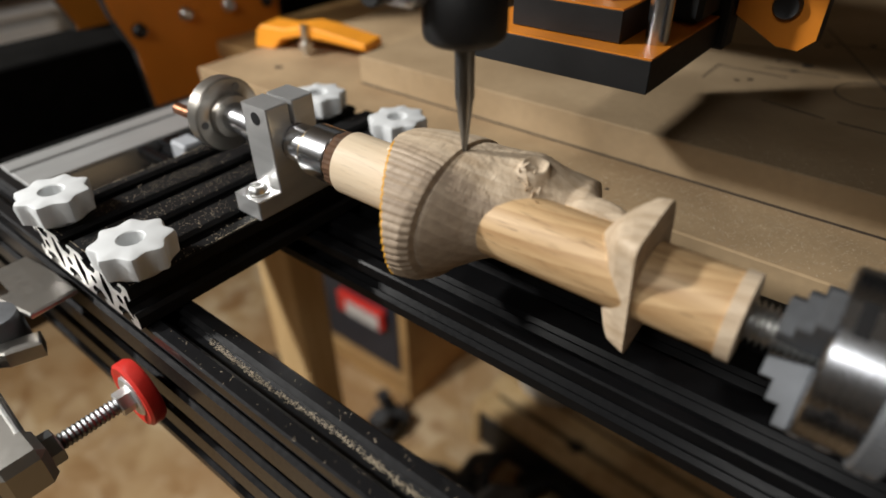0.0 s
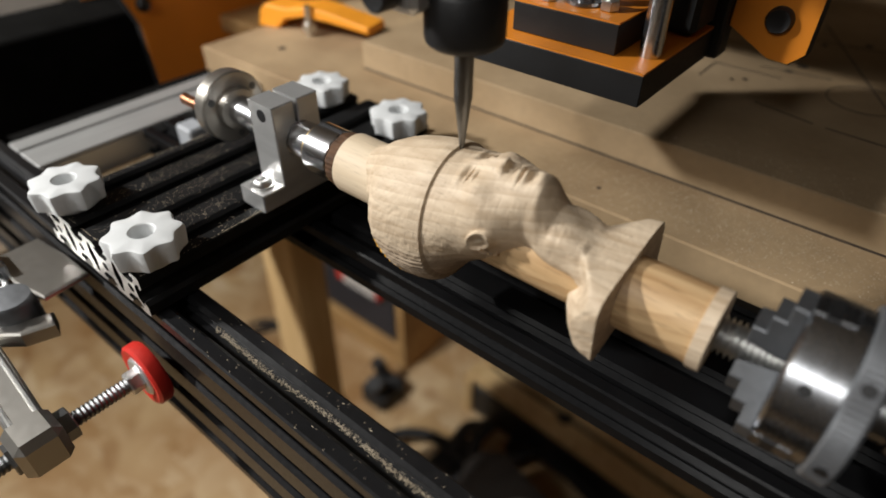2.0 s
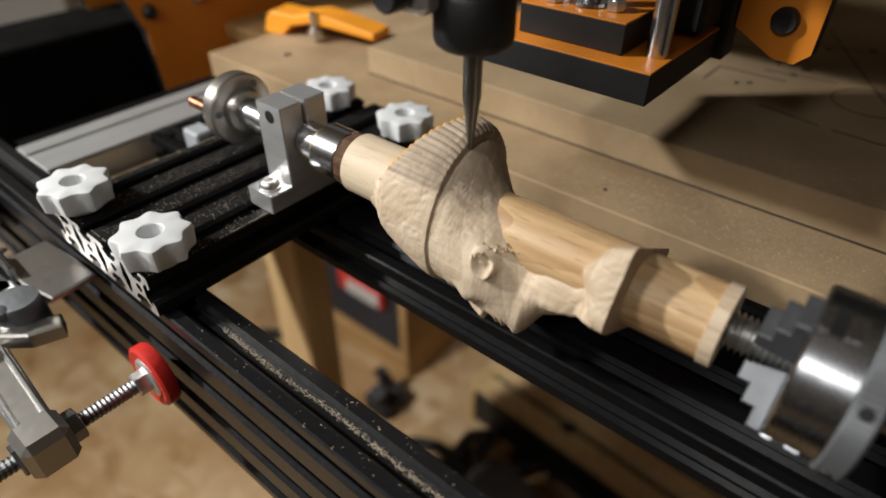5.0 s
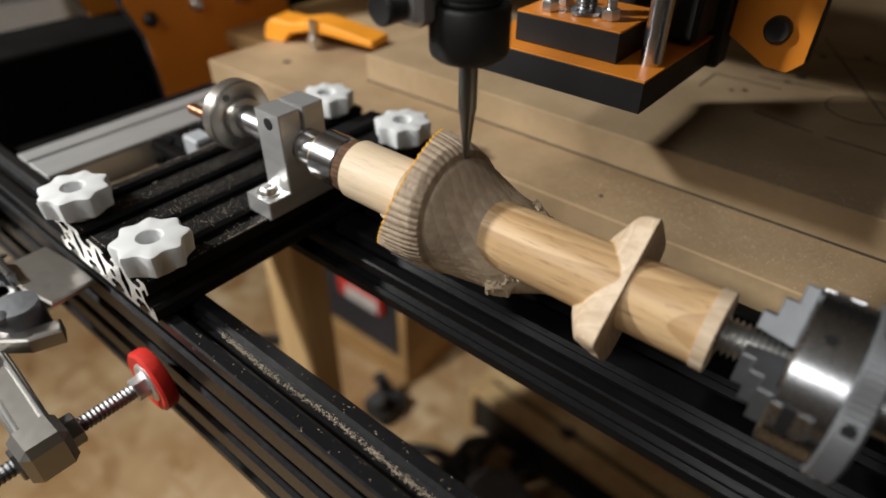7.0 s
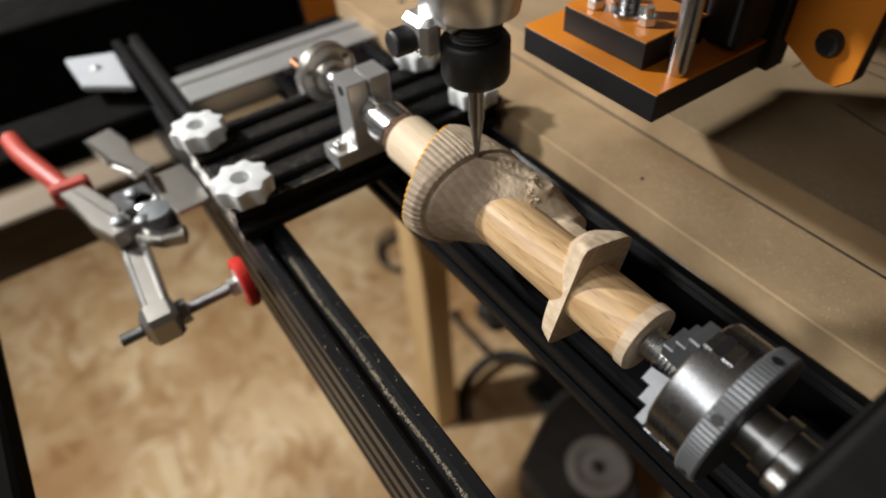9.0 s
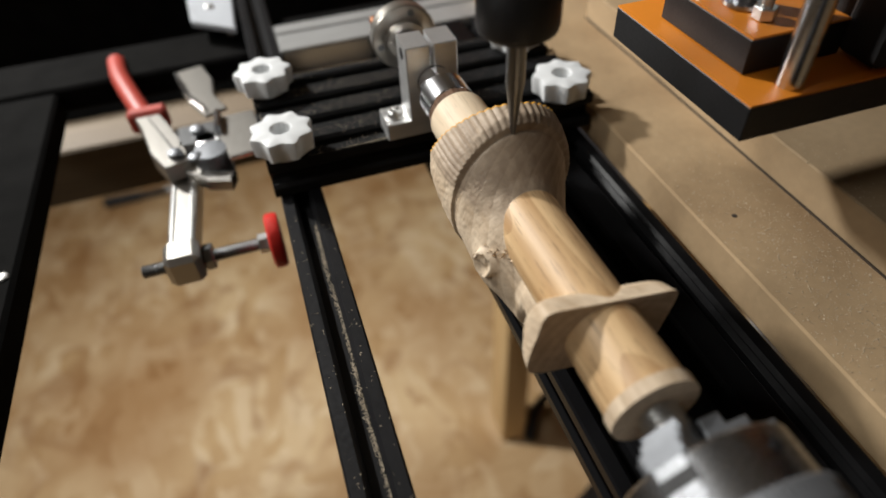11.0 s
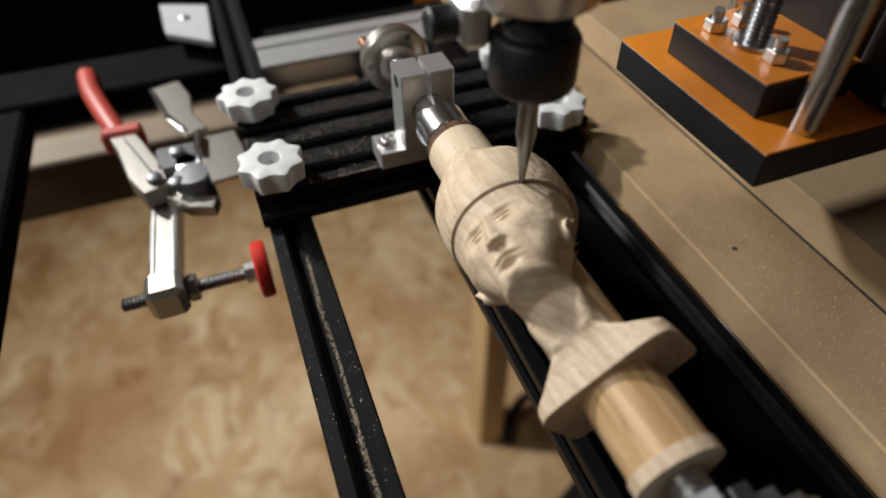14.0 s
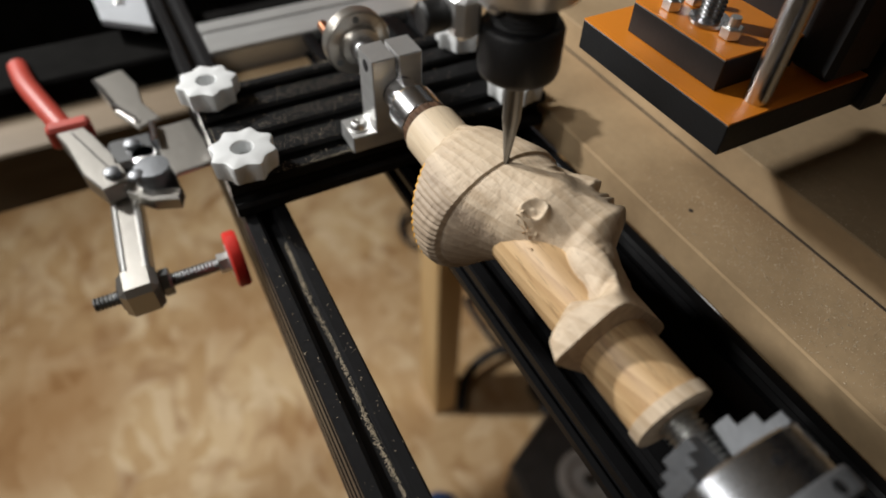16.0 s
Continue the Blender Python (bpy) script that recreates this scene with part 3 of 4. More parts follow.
def bust():
    """Radius over (place along the axis, angle from the face), as a rotary cutter leaves it."""
    # place along the axis, front, back, half width and centre of the section in millimetres
    stations = (
        (0.1135, 12.0, 12.0, 12.0, 0.0), (0.116, 13.5, 20.0, 12.4, -2.0), (0.119, 15.0, 30.0, 13.2, -4.0), (0.124, 17.6, 33.5, 15.0, -4.0), (0.1265, 18.7, 34.0, 18.5, -4.0), (0.1285, 19.4, 34.0, 22.3, -4.0),
        (0.132, 20.7, 33.5, 24.3, -4.0), (0.140, 23.6, 32.6, 24.8, -4.0), (0.148, 26.0, 31.0, 24.4, -3.0), (0.1515, 26.8, 30.2, 23.8, -2.0), (0.156, 26.7, 26.5, 22.8, 1.0),
        (0.160, 26.5, 21.0, 21.8, 4.5), (0.165, 27.3, 15.0, 20.4, 8.5), (0.170, 28.6, 11.0, 18.8, 11.0), (0.175, 29.6, 8.0, 17.2, 13.0), (0.180, 30.2, 5.0, 14.8, 14.5),
        (0.185, 30.8, 2.0, 11.8, 16.0), (0.189, 31.2, 0.0, 9.6, 17.0), (0.1915, 31.0, 0.0, 9.4, 16.5), (0.194, 26.2, 0.0, 9.6, 12.0), (0.1965, 21.8, 2.0, 9.8, 9.5),
        (0.202, 19.2, 4.0, 10.2, 8.0), (0.206, 17.0, 7.0, 12.0, 4.0), (0.2085, 15.8, 9.0, 16.5, 1.5), (0.2105, 15.2, 10.5, 20.5, 0.5), (0.2125, 14.9, 11.5, 23.2, 0.0), (0.216, 14.8, 12.6, 24.0, 0.0), (0.2185, 14.8, 13.6, 24.2, 0.0), (0.2222, 14.8, 14.6, 24.3, 0.0))
    st = np.array(stations)
    xs = np.unique(np.r_[np.linspace(0.1006, 0.114, 12), np.linspace(0.114, 0.150, 170), np.linspace(0.150, 0.200, 260), np.linspace(0.200, 0.2222, 80), 0.2224, 0.2226, np.linspace(0.223, 0.246, 24), 0.2462, 0.2464, np.linspace(0.247, 0.2505, 5)])
    n = 320
    th = np.linspace(-math.pi, math.pi, n, endpoint=False)
    x, t = np.meshgrid(xs, th, indexing="ij")

    thin = 0.0048 * smooth01(-np.cos(t), -0.1, 0.75) + 0.0055 * np.exp(-((np.abs(t) - radians(56)) / radians(24)) ** 2)
    late = np.where(x > 0.2, np.maximum(0.2, x - thin), x)       # shoulders thin out behind and towards the chest

    def along(col):
        f = np.interp(np.arange(0.110, 0.2222, 0.0002), st[:, 0], st[:, col] / 1000)
        k = np.exp(-np.linspace(-2, 2, 13) ** 2)
        f = np.convolve(np.pad(f, 6, mode="edge"), k / k.sum(), mode="valid")
        return np.interp(late, np.arange(0.110, 0.2222, 0.0002), f)
    uf, ub, ww, uc = along(1), along(2), along(3), along(4)
    ww = ww * (1 - 0.06 * smooth01(x, 0.124, 0.130) * (1 - smooth01(x, 0.165, 0.175)) - 0.075 * smooth01(x, 0.207, 0.212))
    c, s = np.cos(t), np.sin(t)
    e = 2.0 + (4.0 + 4.0 * smooth01(-c, -0.3, 0.3)) * smooth01(late, 0.2065, 0.2125)
    lo, hi = np.zeros_like(x), np.full_like(x, 0.06)
    for _ in range(26):                          # where the ray from the axis leaves the section
        r = (lo + hi) / 2
        du = r * c - uc
        out = (np.abs(du) / np.where(du > 0, uf - uc, ub + uc)) ** e + (np.abs(r * s) / ww) ** e > 1
        lo, hi = np.where(out, lo, r), np.where(out, r, hi)
    r = (lo + hi) / 2
    edge = 0.1285 + 0.55 * np.clip(-r * c, 0, 1)  # the slanting end of the blank behind the headdress
    shape = smooth01(x, edge - 0.0005, edge + 0.0005)
    behind = smooth01(-c, -0.30, 0.0)
    r = r * (1 - behind * (1 - shape)) + 0.0128 * behind * (1 - shape)
    w = r * s                                    # sideways place on the face
    front = smooth01(c, 0.15, 0.5)

    def g(cx, sx, cw, sw):
        return np.exp(-((x - cx) / sx) ** 2 - ((np.abs(w) - cw) / sw) ** 2) * front
    ridge = smooth01(x, 0.1625, 0.1755) * (1 - smooth01(x, 0.1765, 0.1777))
    r += (0.0008 + 0.0026 * ridge) * np.exp(-(w / (0.0013 + 0.0008 * ridge)) ** 2) * front * smooth01(x, 0.158, 0.164) * (1 - smooth01(x, 0.1765, 0.1779))
    r += 0.0015 * g(0.1757, 0.0011, 0.0023, 0.0009)          # wings of the nose
    r -= 0.0012 * g(0.1779, 0.0006, 0.0011, 0.0008)          # nostrils
    r -= 0.0022 * g(0.1662, 0.0026, 0.0052, 0.0032)          # eye hollows
    r += 0.0020 * g(0.1668, 0.0015, 0.0054, 0.0025)          # eyes
    r += 0.0008 * g(0.1651, 0.0004, 0.0055, 0.0028) - 0.0005 * g(0.1657, 0.0003, 0.0055, 0.0026)    # upper lids
    r -= 0.0005 * g(0.1683, 0.0004, 0.0054, 0.0025)          # lower lids
    r += 0.0007 * g(0.1627, 0.0013, 0.0058, 0.0038)          # brows
    r += 0.0011 * g(0.1712, 0.0032, 0.0105, 0.0030)          # cheekbones
    r -= 0.0012 * g(0.1790, 0.0050, 0.0088, 0.0030)
    r -= 0.0007 * g(0.1797, 0.0009, 0.0, 0.0028)
    r += 0.0014 * g(0.1819, 0.0008, 0.0, 0.0031) + 0.0014 * g(0.1843, 0.0008, 0.0, 0.0026) - 0.0015 * g(0.1831, 0.0003, 0.0, 0.0034)   # lips
    r -= 0.0013 * g(0.1862, 0.0009, 0.0, 0.0032)
    r += 0.0012 * g(0.1897, 0.0014, 0.0, 0.0034)             # chin
    arc, ex = (np.abs(t) - radians(57)) * 0.0225, x - 0.1768   # ears: an outer fold, a hollow and a lobe
    p1, p2 = ex * 0.80 - arc * 0.60, arc * 0.80 + ex * 0.60
    q = np.sqrt((p1 / 0.0056) ** 2 + ((p2 + 0.12 * p1) / 0.0035) ** 2)
    fold = np.exp(-((q - 0.78) / 0.20) ** 2) * 0.0014
    r += fold + (1 - smooth01(q, 0.80, 1.02)) * 0.0010 - (1 - smooth01(q, 0.25, 0.55)) * 0.0007
    r += 0.0012 * np.exp(-((p1 - 0.0044) / 0.0014) ** 2 - (p2 / 0.0016) ** 2)
    r += 0.0011 * np.exp(-((p1 + 0.0006) / 0.0024) ** 2 - ((p2 + 0.0002) / 0.0007) ** 2)
    # tendons of the throat, and the rest left by the roughing cuts on the headdress
    r += 0.0016 * np.exp(-((np.abs(t) - 0.55 + (x - 0.195) * 12) / 0.16) ** 2) * smooth01(x, 0.194, 0.199) * (1 - smooth01(x, 0.207, 0.210))
    rough_cut = (1 - smooth01(x, 0.1542, 0.1546)) * smooth01(x, 0.120, 0.124) * (1 - behind * (1 - shape))
    back = smooth01(-c, 0.0, 0.5)
    r += rough_cut * (0.0009 + back * (0.0004 + 0.0007 * np.abs(np.sin(t * 36 + x * 12))))
    r -= 0.0003 * np.exp(-((x - 0.1549) / 0.00030) ** 2)
    jitter = np.random.default_rng(4).normal(0, 1, r.shape)
    for _ in range(3):
        jitter = (jitter + np.roll(jitter, 1, 1) + np.roll(jitter, -1, 1) + np.roll(jitter, 1, 0) + np.roll(jitter, -1, 0)) / 5
    cut = smooth01(x, 0.114, 0.118) * (1 - smooth01(x, 0.2222, 0.2223))
    grid = np.random.default_rng(9).normal(0, 1, (64, 96))                       # chips and flats left by the cutter
    gx, gt = (x - 0.09) * 420 % 63, (t / math.tau + 0.5) * 95.999 + 6 * np.sin(x * 70)
    ix, it = gx.astype(int), gt.astype(int)
    fx, ft = smooth01(gx - ix, 0, 1), smooth01(gt - it, 0, 1)
    facet = (grid[ix, it % 96] * (1 - fx) + grid[(ix + 1) % 64, it % 96] * fx) * (1 - ft) + (grid[ix, (it + 1) % 96] * (1 - fx) + grid[(ix + 1) % 64, (it + 1) % 96] * fx) * ft
    sides = 0.35 + 0.65 * smooth01(np.abs(np.sin(t)), 0.5, 0.9)
    r += cut * (jitter * 0.00010 + facet * 0.00007 * sides)
    peg = np.where(x < 0.13, 0.0124, 0.0121)
    peg = np.where(x > 0.2463, 0.0128 + 0.00012 * jitter, peg)
    inside = (x < 0.1145) | (x > 0.2223)
    dowel = inside | (r < peg + np.where(x < 0.13, 0.0006, 0.00005))
    r = np.where(dowel, peg, r)
    r = r * (1 - 0.02 * np.clip((0.25 - x) / 0.1, 0, 1))
    x, xs = 0.2508 + (x - 0.2505) * 0.969, 0.2508 + (xs - 0.2505) * 0.969     # true length of the blank
    edge = 0.2508 + (edge - 0.2505) * 0.969
    cut_row = r[int(np.argmin(np.abs(xs - TIP_X)))]                          # how deep the cutter stands, round the work
    verts = np.stack([x, r * s, r * c], -1).reshape(-1, 3)
    m = len(xs)
    i, j = np.meshgrid(np.arange(m - 1), np.arange(n), indexing="ij")
    k = (j + 1) % n
    faces = np.stack([i * n + j, i * n + k, (i + 1) * n + k, (i + 1) * n + j], -1).reshape(-1, 4)
    vd, vx = dowel.reshape(-1), x.reshape(-1)
    a = faces[:, 0]
    kind = np.zeros(len(faces), int)
    kind[vd[a] & (vx[a] > 0.16)] = 2
    kind[vd[a] & (vx[a] > 0.2467)] = 0
    kind[vd[a] & (vx[a] < 0.16)] = 1
    rim = (x > edge - 0.0007) & (x < edge + 0.0011) & (c < -0.25) & ~dowel     # paint left on the end of the blank
    kind[rim.reshape(-1)[a]] = 3
    fib_v, fib_f = [], []
    rnd = random.Random(8)
    for _ in range(46):                          # torn fibres left behind the ears
        a0 = rnd.choice((-1, 1)) * radians(rnd.gauss(70, 3.5))
        x0 = rnd.gauss(0.1803, 0.0024)
        row, col = int(np.argmin(np.abs(xs - x0))), int(round((a0 + math.pi) / math.tau * n)) % n
        r0 = float(r[row, col]) - 0.0003
        base = Vector((x0, r0 * math.sin(a0), r0 * math.cos(a0)))
        out = Vector((rnd.uniform(-0.6, 0.9), math.sin(a0) + rnd.uniform(-0.4, 0.4), math.cos(a0) + rnd.uniform(-0.4, 0.4))).normalized()
        side = out.cross(Vector((rnd.uniform(-1, 1), rnd.uniform(-1, 1), rnd.uniform(-1, 1)))).normalized() * rnd.uniform(0.0002, 0.0007)
        bend = Vector((rnd.uniform(-1, 1), rnd.uniform(-1, 1), rnd.uniform(-1, 1))) * 0.0009
        ln = rnd.uniform(0.0008, 0.0026)
        k0 = len(verts) + len(fib_v)
        for q, wd in ((0, 1), (0.5, 0.9), (1, 0.4)):
            p = base + out * ln * q + bend * q * q
            fib_v += [tuple(p - side * wd), tuple(p + side * wd)]
        fib_f += [(k0, k0 + 1, k0 + 3, k0 + 2), (k0 + 2, k0 + 3, k0 + 5, k0 + 4)]
    kind = np.r_[kind, np.zeros(len(fib_f), int)]
    me = bpy.data.meshes.new("carved_bust")
    me.from_pydata(verts.tolist() + fib_v, [], faces.tolist() + fib_f + [list(range(n))[::-1], [(m - 1) * n + q for q in range(n)]])
    for mt in (CARVED, PEG, BEECH, PAINT_ORANGE):
        me.materials.append(mt)
    me.polygons.foreach_set("material_index", np.r_[kind, 0, 0].astype(np.int32))
    me.shade_smooth()
    me.set_sharp_from_angle(angle=radians(48))
    me.update()
    ob = new("carved_bust", me)
    ob.location = (0, AY, AZ)
    return tagged(ob, "pale wooden bust with tall headdress, half carved on a dowel", "carving"), cut_row


def chuck():
    c = thing("lathe_chuck", "polished steel three jaw lathe chuck with a knurled ring", "chuck", at=(0, AY, AZ))
    part("screw", turned([(0.2508 + 0.00044 * k, 0.0052 + 0.0009 * math.cos(k * math.pi / 2)) for k in range(64)], "X", seg=32), ZINC, c, "zinc plated threaded screw")
    body = turned([(0.2735, 0.006), (0.2735, 0.0216), (0.2743, 0.0226), (0.2868, 0.0226), (0.2868, 0.012)], "X", seg=72)
    barrel = part("body", body, STEEL_BODY, c, "mirror polished steel body", smooth=True)
    ring = part("knurled_ring", turned([(0.2870, 0.0125), (0.2870, 0.0240), (0.2876, 0.0246), (0.2930, 0.0246), (0.2938, 0.0240), (0.2938, 0.010)], "X", seg=180, wave=lambda k: 1.0 if k % 2 else 0.988), RING_STEEL, c)
    for k in range(3):
        w = math.tau * k / 3 - 0.2
        turn = Matrix.Rotation(w, 4, "X")
        steps = [(0.2736, 0.0045)]
        for q in range(3):
            steps += [(0.2630 + q * 0.0034, 0.0060 + q * 0.0054), (0.2630 + q * 0.0034, 0.0114 + q * 0.0054)]
        jaw = slab(steps + [(0.2736, 0.0222)], -0.0052, 0.0052, "Y", 0.0004)
        jaw.transform(turn)
        part("jaw", jaw, STEEL_JAW, c, "stepped steel jaw")
        key = box((0.2737, -0.0040, 0.0216), (0.2838, 0.0040, 0.02285), 0.0003)
        key.transform(turn)
        part("jaw_slot", key, STEEL_BODY, barrel)
        gap = box((0.2765, -0.0045, 0.0220), (0.2800, 0.0045, 0.02292), 0.0002)
        gap.transform(turn)
        part("slot_gap", gap, BLACK_MATT, barrel)
        hole = rod((0.2795, 0, 0.0220), (0.2795, 0, 0.02275), 0.0016, 16)
        hole.transform(Matrix.Rotation(w + 1.05, 4, "X"))
        part("key_hole", hole, BLACK_MATT, barrel)
        for extra in (0.0, 1.05):
            hole = rod((0.2903, 0, 0.0240), (0.2903, 0, 0.0248), 0.0017, 16)
            hole.transform(Matrix.Rotation(w + 0.78 + extra, 4, "X"))
            part("bar_hole", hole, BLACK_MATT, ring)
    part("flange", turned([(0.2940, 0.0060), (0.2940, 0.0082), (0.3010, 0.0082), (0.3010, 0.0100), (0.3050, 0.0100), (0.3050, 0.0082), (0.3136, 0.0082), (0.3136, 0.0060)], "X", seg=48), STEEL_DARK, c, "dark steel flange", smooth=True)
    return c


def headstock():
    h = thing("headstock", "black rotary axis housing behind the chuck", "headstock")
    part("housing", box((0.3115, 0.028, RAIL_TOP), (0.395, 0.119, 0.062), 0.002), BLACK_MATT, h)
    part("front_plate", box((0.3092, 0.034, RAIL_TOP), (0.3115, 0.113, 0.056), 0.001), BLACK, h)
    for y, z in ((0.040, 0.050), (0.107, 0.050), (0.040, -0.022), (0.107, -0.022)):
        part("bolt", turned([(0.3055, 0.0022), (0.3058, 0.0030), (0.3092, 0.0030)], "X", (0, y, z), 18), ZINC, h, "zinc bolt")
    return h


# ---- spindle and gantry ----
def spindle():
    """Modelled with the tip of the cutter at its origin."""
    s = thing("milling_spindle", "milling spindle with a black collet nut and tapered cutter", "spindle")
    bit = turned([(0.0, 0.0004), (0.0006, 0.0008), (0.0165, 0.0026), (0.0185, 0.0030), (0.042, 0.0030)], "Z", seg=24)
    part("cutter", bit, STEEL_DARK, s, "tapered steel ball nose cutter", smooth=True)
    nut = turned([(0.0352, 0.0040), (0.0352, 0.0102), (0.0364, 0.0117), (0.0380, 0.0122), (0.0500, 0.0122), (0.0512, 0.0114), (0.0515, 0.0095)], "Z", seg=64)
    part("collet_nut", nut, BLACK_MATT, s, "matt black collet nut", smooth=True)
    part("thread", turned([(0.0515 + 0.0007 * k, 0.0095 if k % 2 else 0.0089) for k in range(14)], "Z", seg=40), RUBBER, s)
    part("neck", turned([(0.061, 0.0085), (0.061, 0.0150), (0.070, 0.0165), (0.076, 0.0230), (0.076, 0.0120)], "Z", seg=56), ALU, s, "dull aluminium neck", smooth=True)
    part("dial", turned([(0.0765, 0.020), (0.0765, 0.0290), (0.0785, 0.0305), (0.0935, 0.0305), (0.095, 0.0295), (0.095, 0.02)], "Z", seg=72), STEEL, s, "bright ring with a printed scale", smooth=True)
    for k in range(20):
        w = radians(200 + k * 6)
        b = box((0.0303, -0.00025, 0.080), (0.03065, 0.00025, 0.0835 if k % 5 else 0.086), 0)
        b.transform(Matrix.Rotation(w, 4, "Z"))
        part("scale_mark", b, MARK_AND_SHADE, s)
    part("motor", turned([(0.095, 0.026), (0.097, 0.0280), (0.240, 0.0280), (0.242, 0.027)], "Z", seg=56), BLACK_MATT, s, smooth=True)
    # unseen block round the motor, added to throw the shadow on the boards
    part("motor_shade_block", box((-0.055, -0.043, 0.102), (0.055, 0.055, 0.225), 0.003), BLACK_MATT, s, "unseen black block holding the motor, added to shade the boards")
    lug = part("clamp_lug", box((-0.0170, -0.0190, 0.0465), (-0.0030, -0.0105, 0.0600), 0.002), ALU, s, "dull aluminium clamp lug")
    part("lug_arm", box((-0.0160, -0.0130, 0.0560), (0.0040, -0.0060, 0.0680), 0.002), ALU, s, "dull aluminium clamp lug")
    knob = turned([(-0.0262, 0.0022), (-0.0265, 0.0040), (-0.0258, 0.0047), (-0.0200, 0.0047), (-0.0190, 0.0040)], "Y", (-0.0110, 0, 0.0525), 28)
    part("clamp_screw", knob, BLACK_MATT, lug, "round black clamp screw", smooth=True)
    return s


def z_axis():
    z = thing("z_axis_carriage", "orange and black layered bearing plates with steel guide posts", "carriage")

    def plate(x0, x1, y0, y1, z0, z1):
        part("plate", box((x0, y0, z0), (x1, y1, z1 - 0.0007), 0.0003), BLACK_MATT, z, "black cut edges of the plate")
        part("plate_face", box((x0 + 0.0002, y0 + 0.0002, z1 - 0.0007), (x1 - 0.0002, y1 - 0.0002, z1), 0), ORANGE, z, "orange lacquered face")
    plate(0.1128, 0.1907, 0.1325, 0.200, 0.0411, 0.0537)
    plate(0.1285, 0.1745, 0.1413, 0.178, 0.0539, 0.0660)
    for px, py in ((0.1255, 0.172), (0.1842, 0.1512)):
        part("guide_post", rod((px, py, 0.0538), (px, py, 0.26), 0.0042, 28), STEEL, z, "polished steel guide post", smooth=True)
    screw = turned([(0.0661, 0.0060), (0.0664, 0.0072), (0.0676, 0.0070), (0.0678, 0.004)] + [(0.0682 + 0.0008 * k, 0.0042 if k % 2 else 0.0034) for k in range(90)], "Z", (0.1525, 0.1545, 0), 28)
    part("lead_screw", screw, STEEL, z, "steel lead screw", smooth=False)
    for bx, by in ((0.1640, 0.1530), (0.1400, 0.160), (0.1395, 0.149)):
        bm = slab([(bx + a, by + b) for a, b in hexagon(0.0038)], 0.0661, 0.0700, "Z", 0.0003)
        rod((bx, by, 0.0700), (bx, by, 0.0733), 0.0019, 14, bm)
        part("hex_bolt", bm, ZINC, z, "zinc hexagon bolt")
    part("back_plate", box((0.112, 0.2005, 0.040), (0.1945, 0.2120, 0.30), 0.001), BLACK_MATT, z)
    bm = box((0.172, 0.178, 0.0545), (0.1898, 0.2003, 0.26), 0.002)
    part("bellows", bm, RUBBER, z)
    return z


def gantry():
    g = thing("gantry", "black gantry with orange lacquered side plates", "gantry")

    def plate(name, outline, lo, hi, axis, face_first):
        part(name, slab(outline, lo, hi, axis, 0.0006), BLACK_MATT, g, "black cut edges of the plate")
        cx, cy = sum(a for a, _ in outline) / len(outline), sum(b for _, b in outline) / len(outline)
        inner = [(cx + (a - cx) * 0.968, cy + (b - cy) * 0.985) for a, b in outline]
        part("plate_face", slab(inner, (lo - 0.0006 if face_first else hi), (lo if face_first else hi + 0.0006), axis), ORANGE, g, "orange lacquered face")
    left = [(0.122, 0.16), (0.124, 0.060), (0.147, 0.034), (0.154, -0.004), (0.166, -0.034), (0.172, -0.16), (0.318, -0.16), (0.320, 0.16)]
    plate("side_plate", left, -0.263, -0.255, "X", False)
    plate("side_plate", [(a - 0.012, b + 0.012) for a, b in left], -0.335, -0.327, "X", False)
    for y, z, m, lab in ((0.173, -0.018, BLACK_MATT, "black dome bolt"), (0.217, -0.014, ZINC, "zinc bolt"), (0.260, -0.015, ZINC, "zinc bolt"), (0.302, -0.019, BLACK_MATT, "black dome bolt")):
        part("bolt", turned([(-0.2544, 0.0062), (-0.2535, 0.0062), (-0.2515, 0.0055), (-0.2495, 0.0035), (-0.2510, 0.002)], "X", (0, y, z), 24), m, g, lab, smooth=True)
    right = [(0.1945, 0.16), (0.1945, 0.0535), (0.2130, 0.0435), (0.2215, 0.0430), (0.2270, 0.0480), (0.2290, 0.16)]
    plate("carriage_plate", right, 0.2055, 0.2135, "Y", True)
    part("bolt", turned([(0.2020, 0.0030), (0.2015, 0.0045), (0.2030, 0.0054), (0.2050, 0.0054)], "Y", (0.2135, 0, 0.0600), 24), BLACK_MATT, g, "black socket bolt", smooth=True)
    part("gantry_beam", box((-0.255, 0.232, 0.075), (0.72, 0.30, 0.20), 0.002), BLACK, g)
    return g


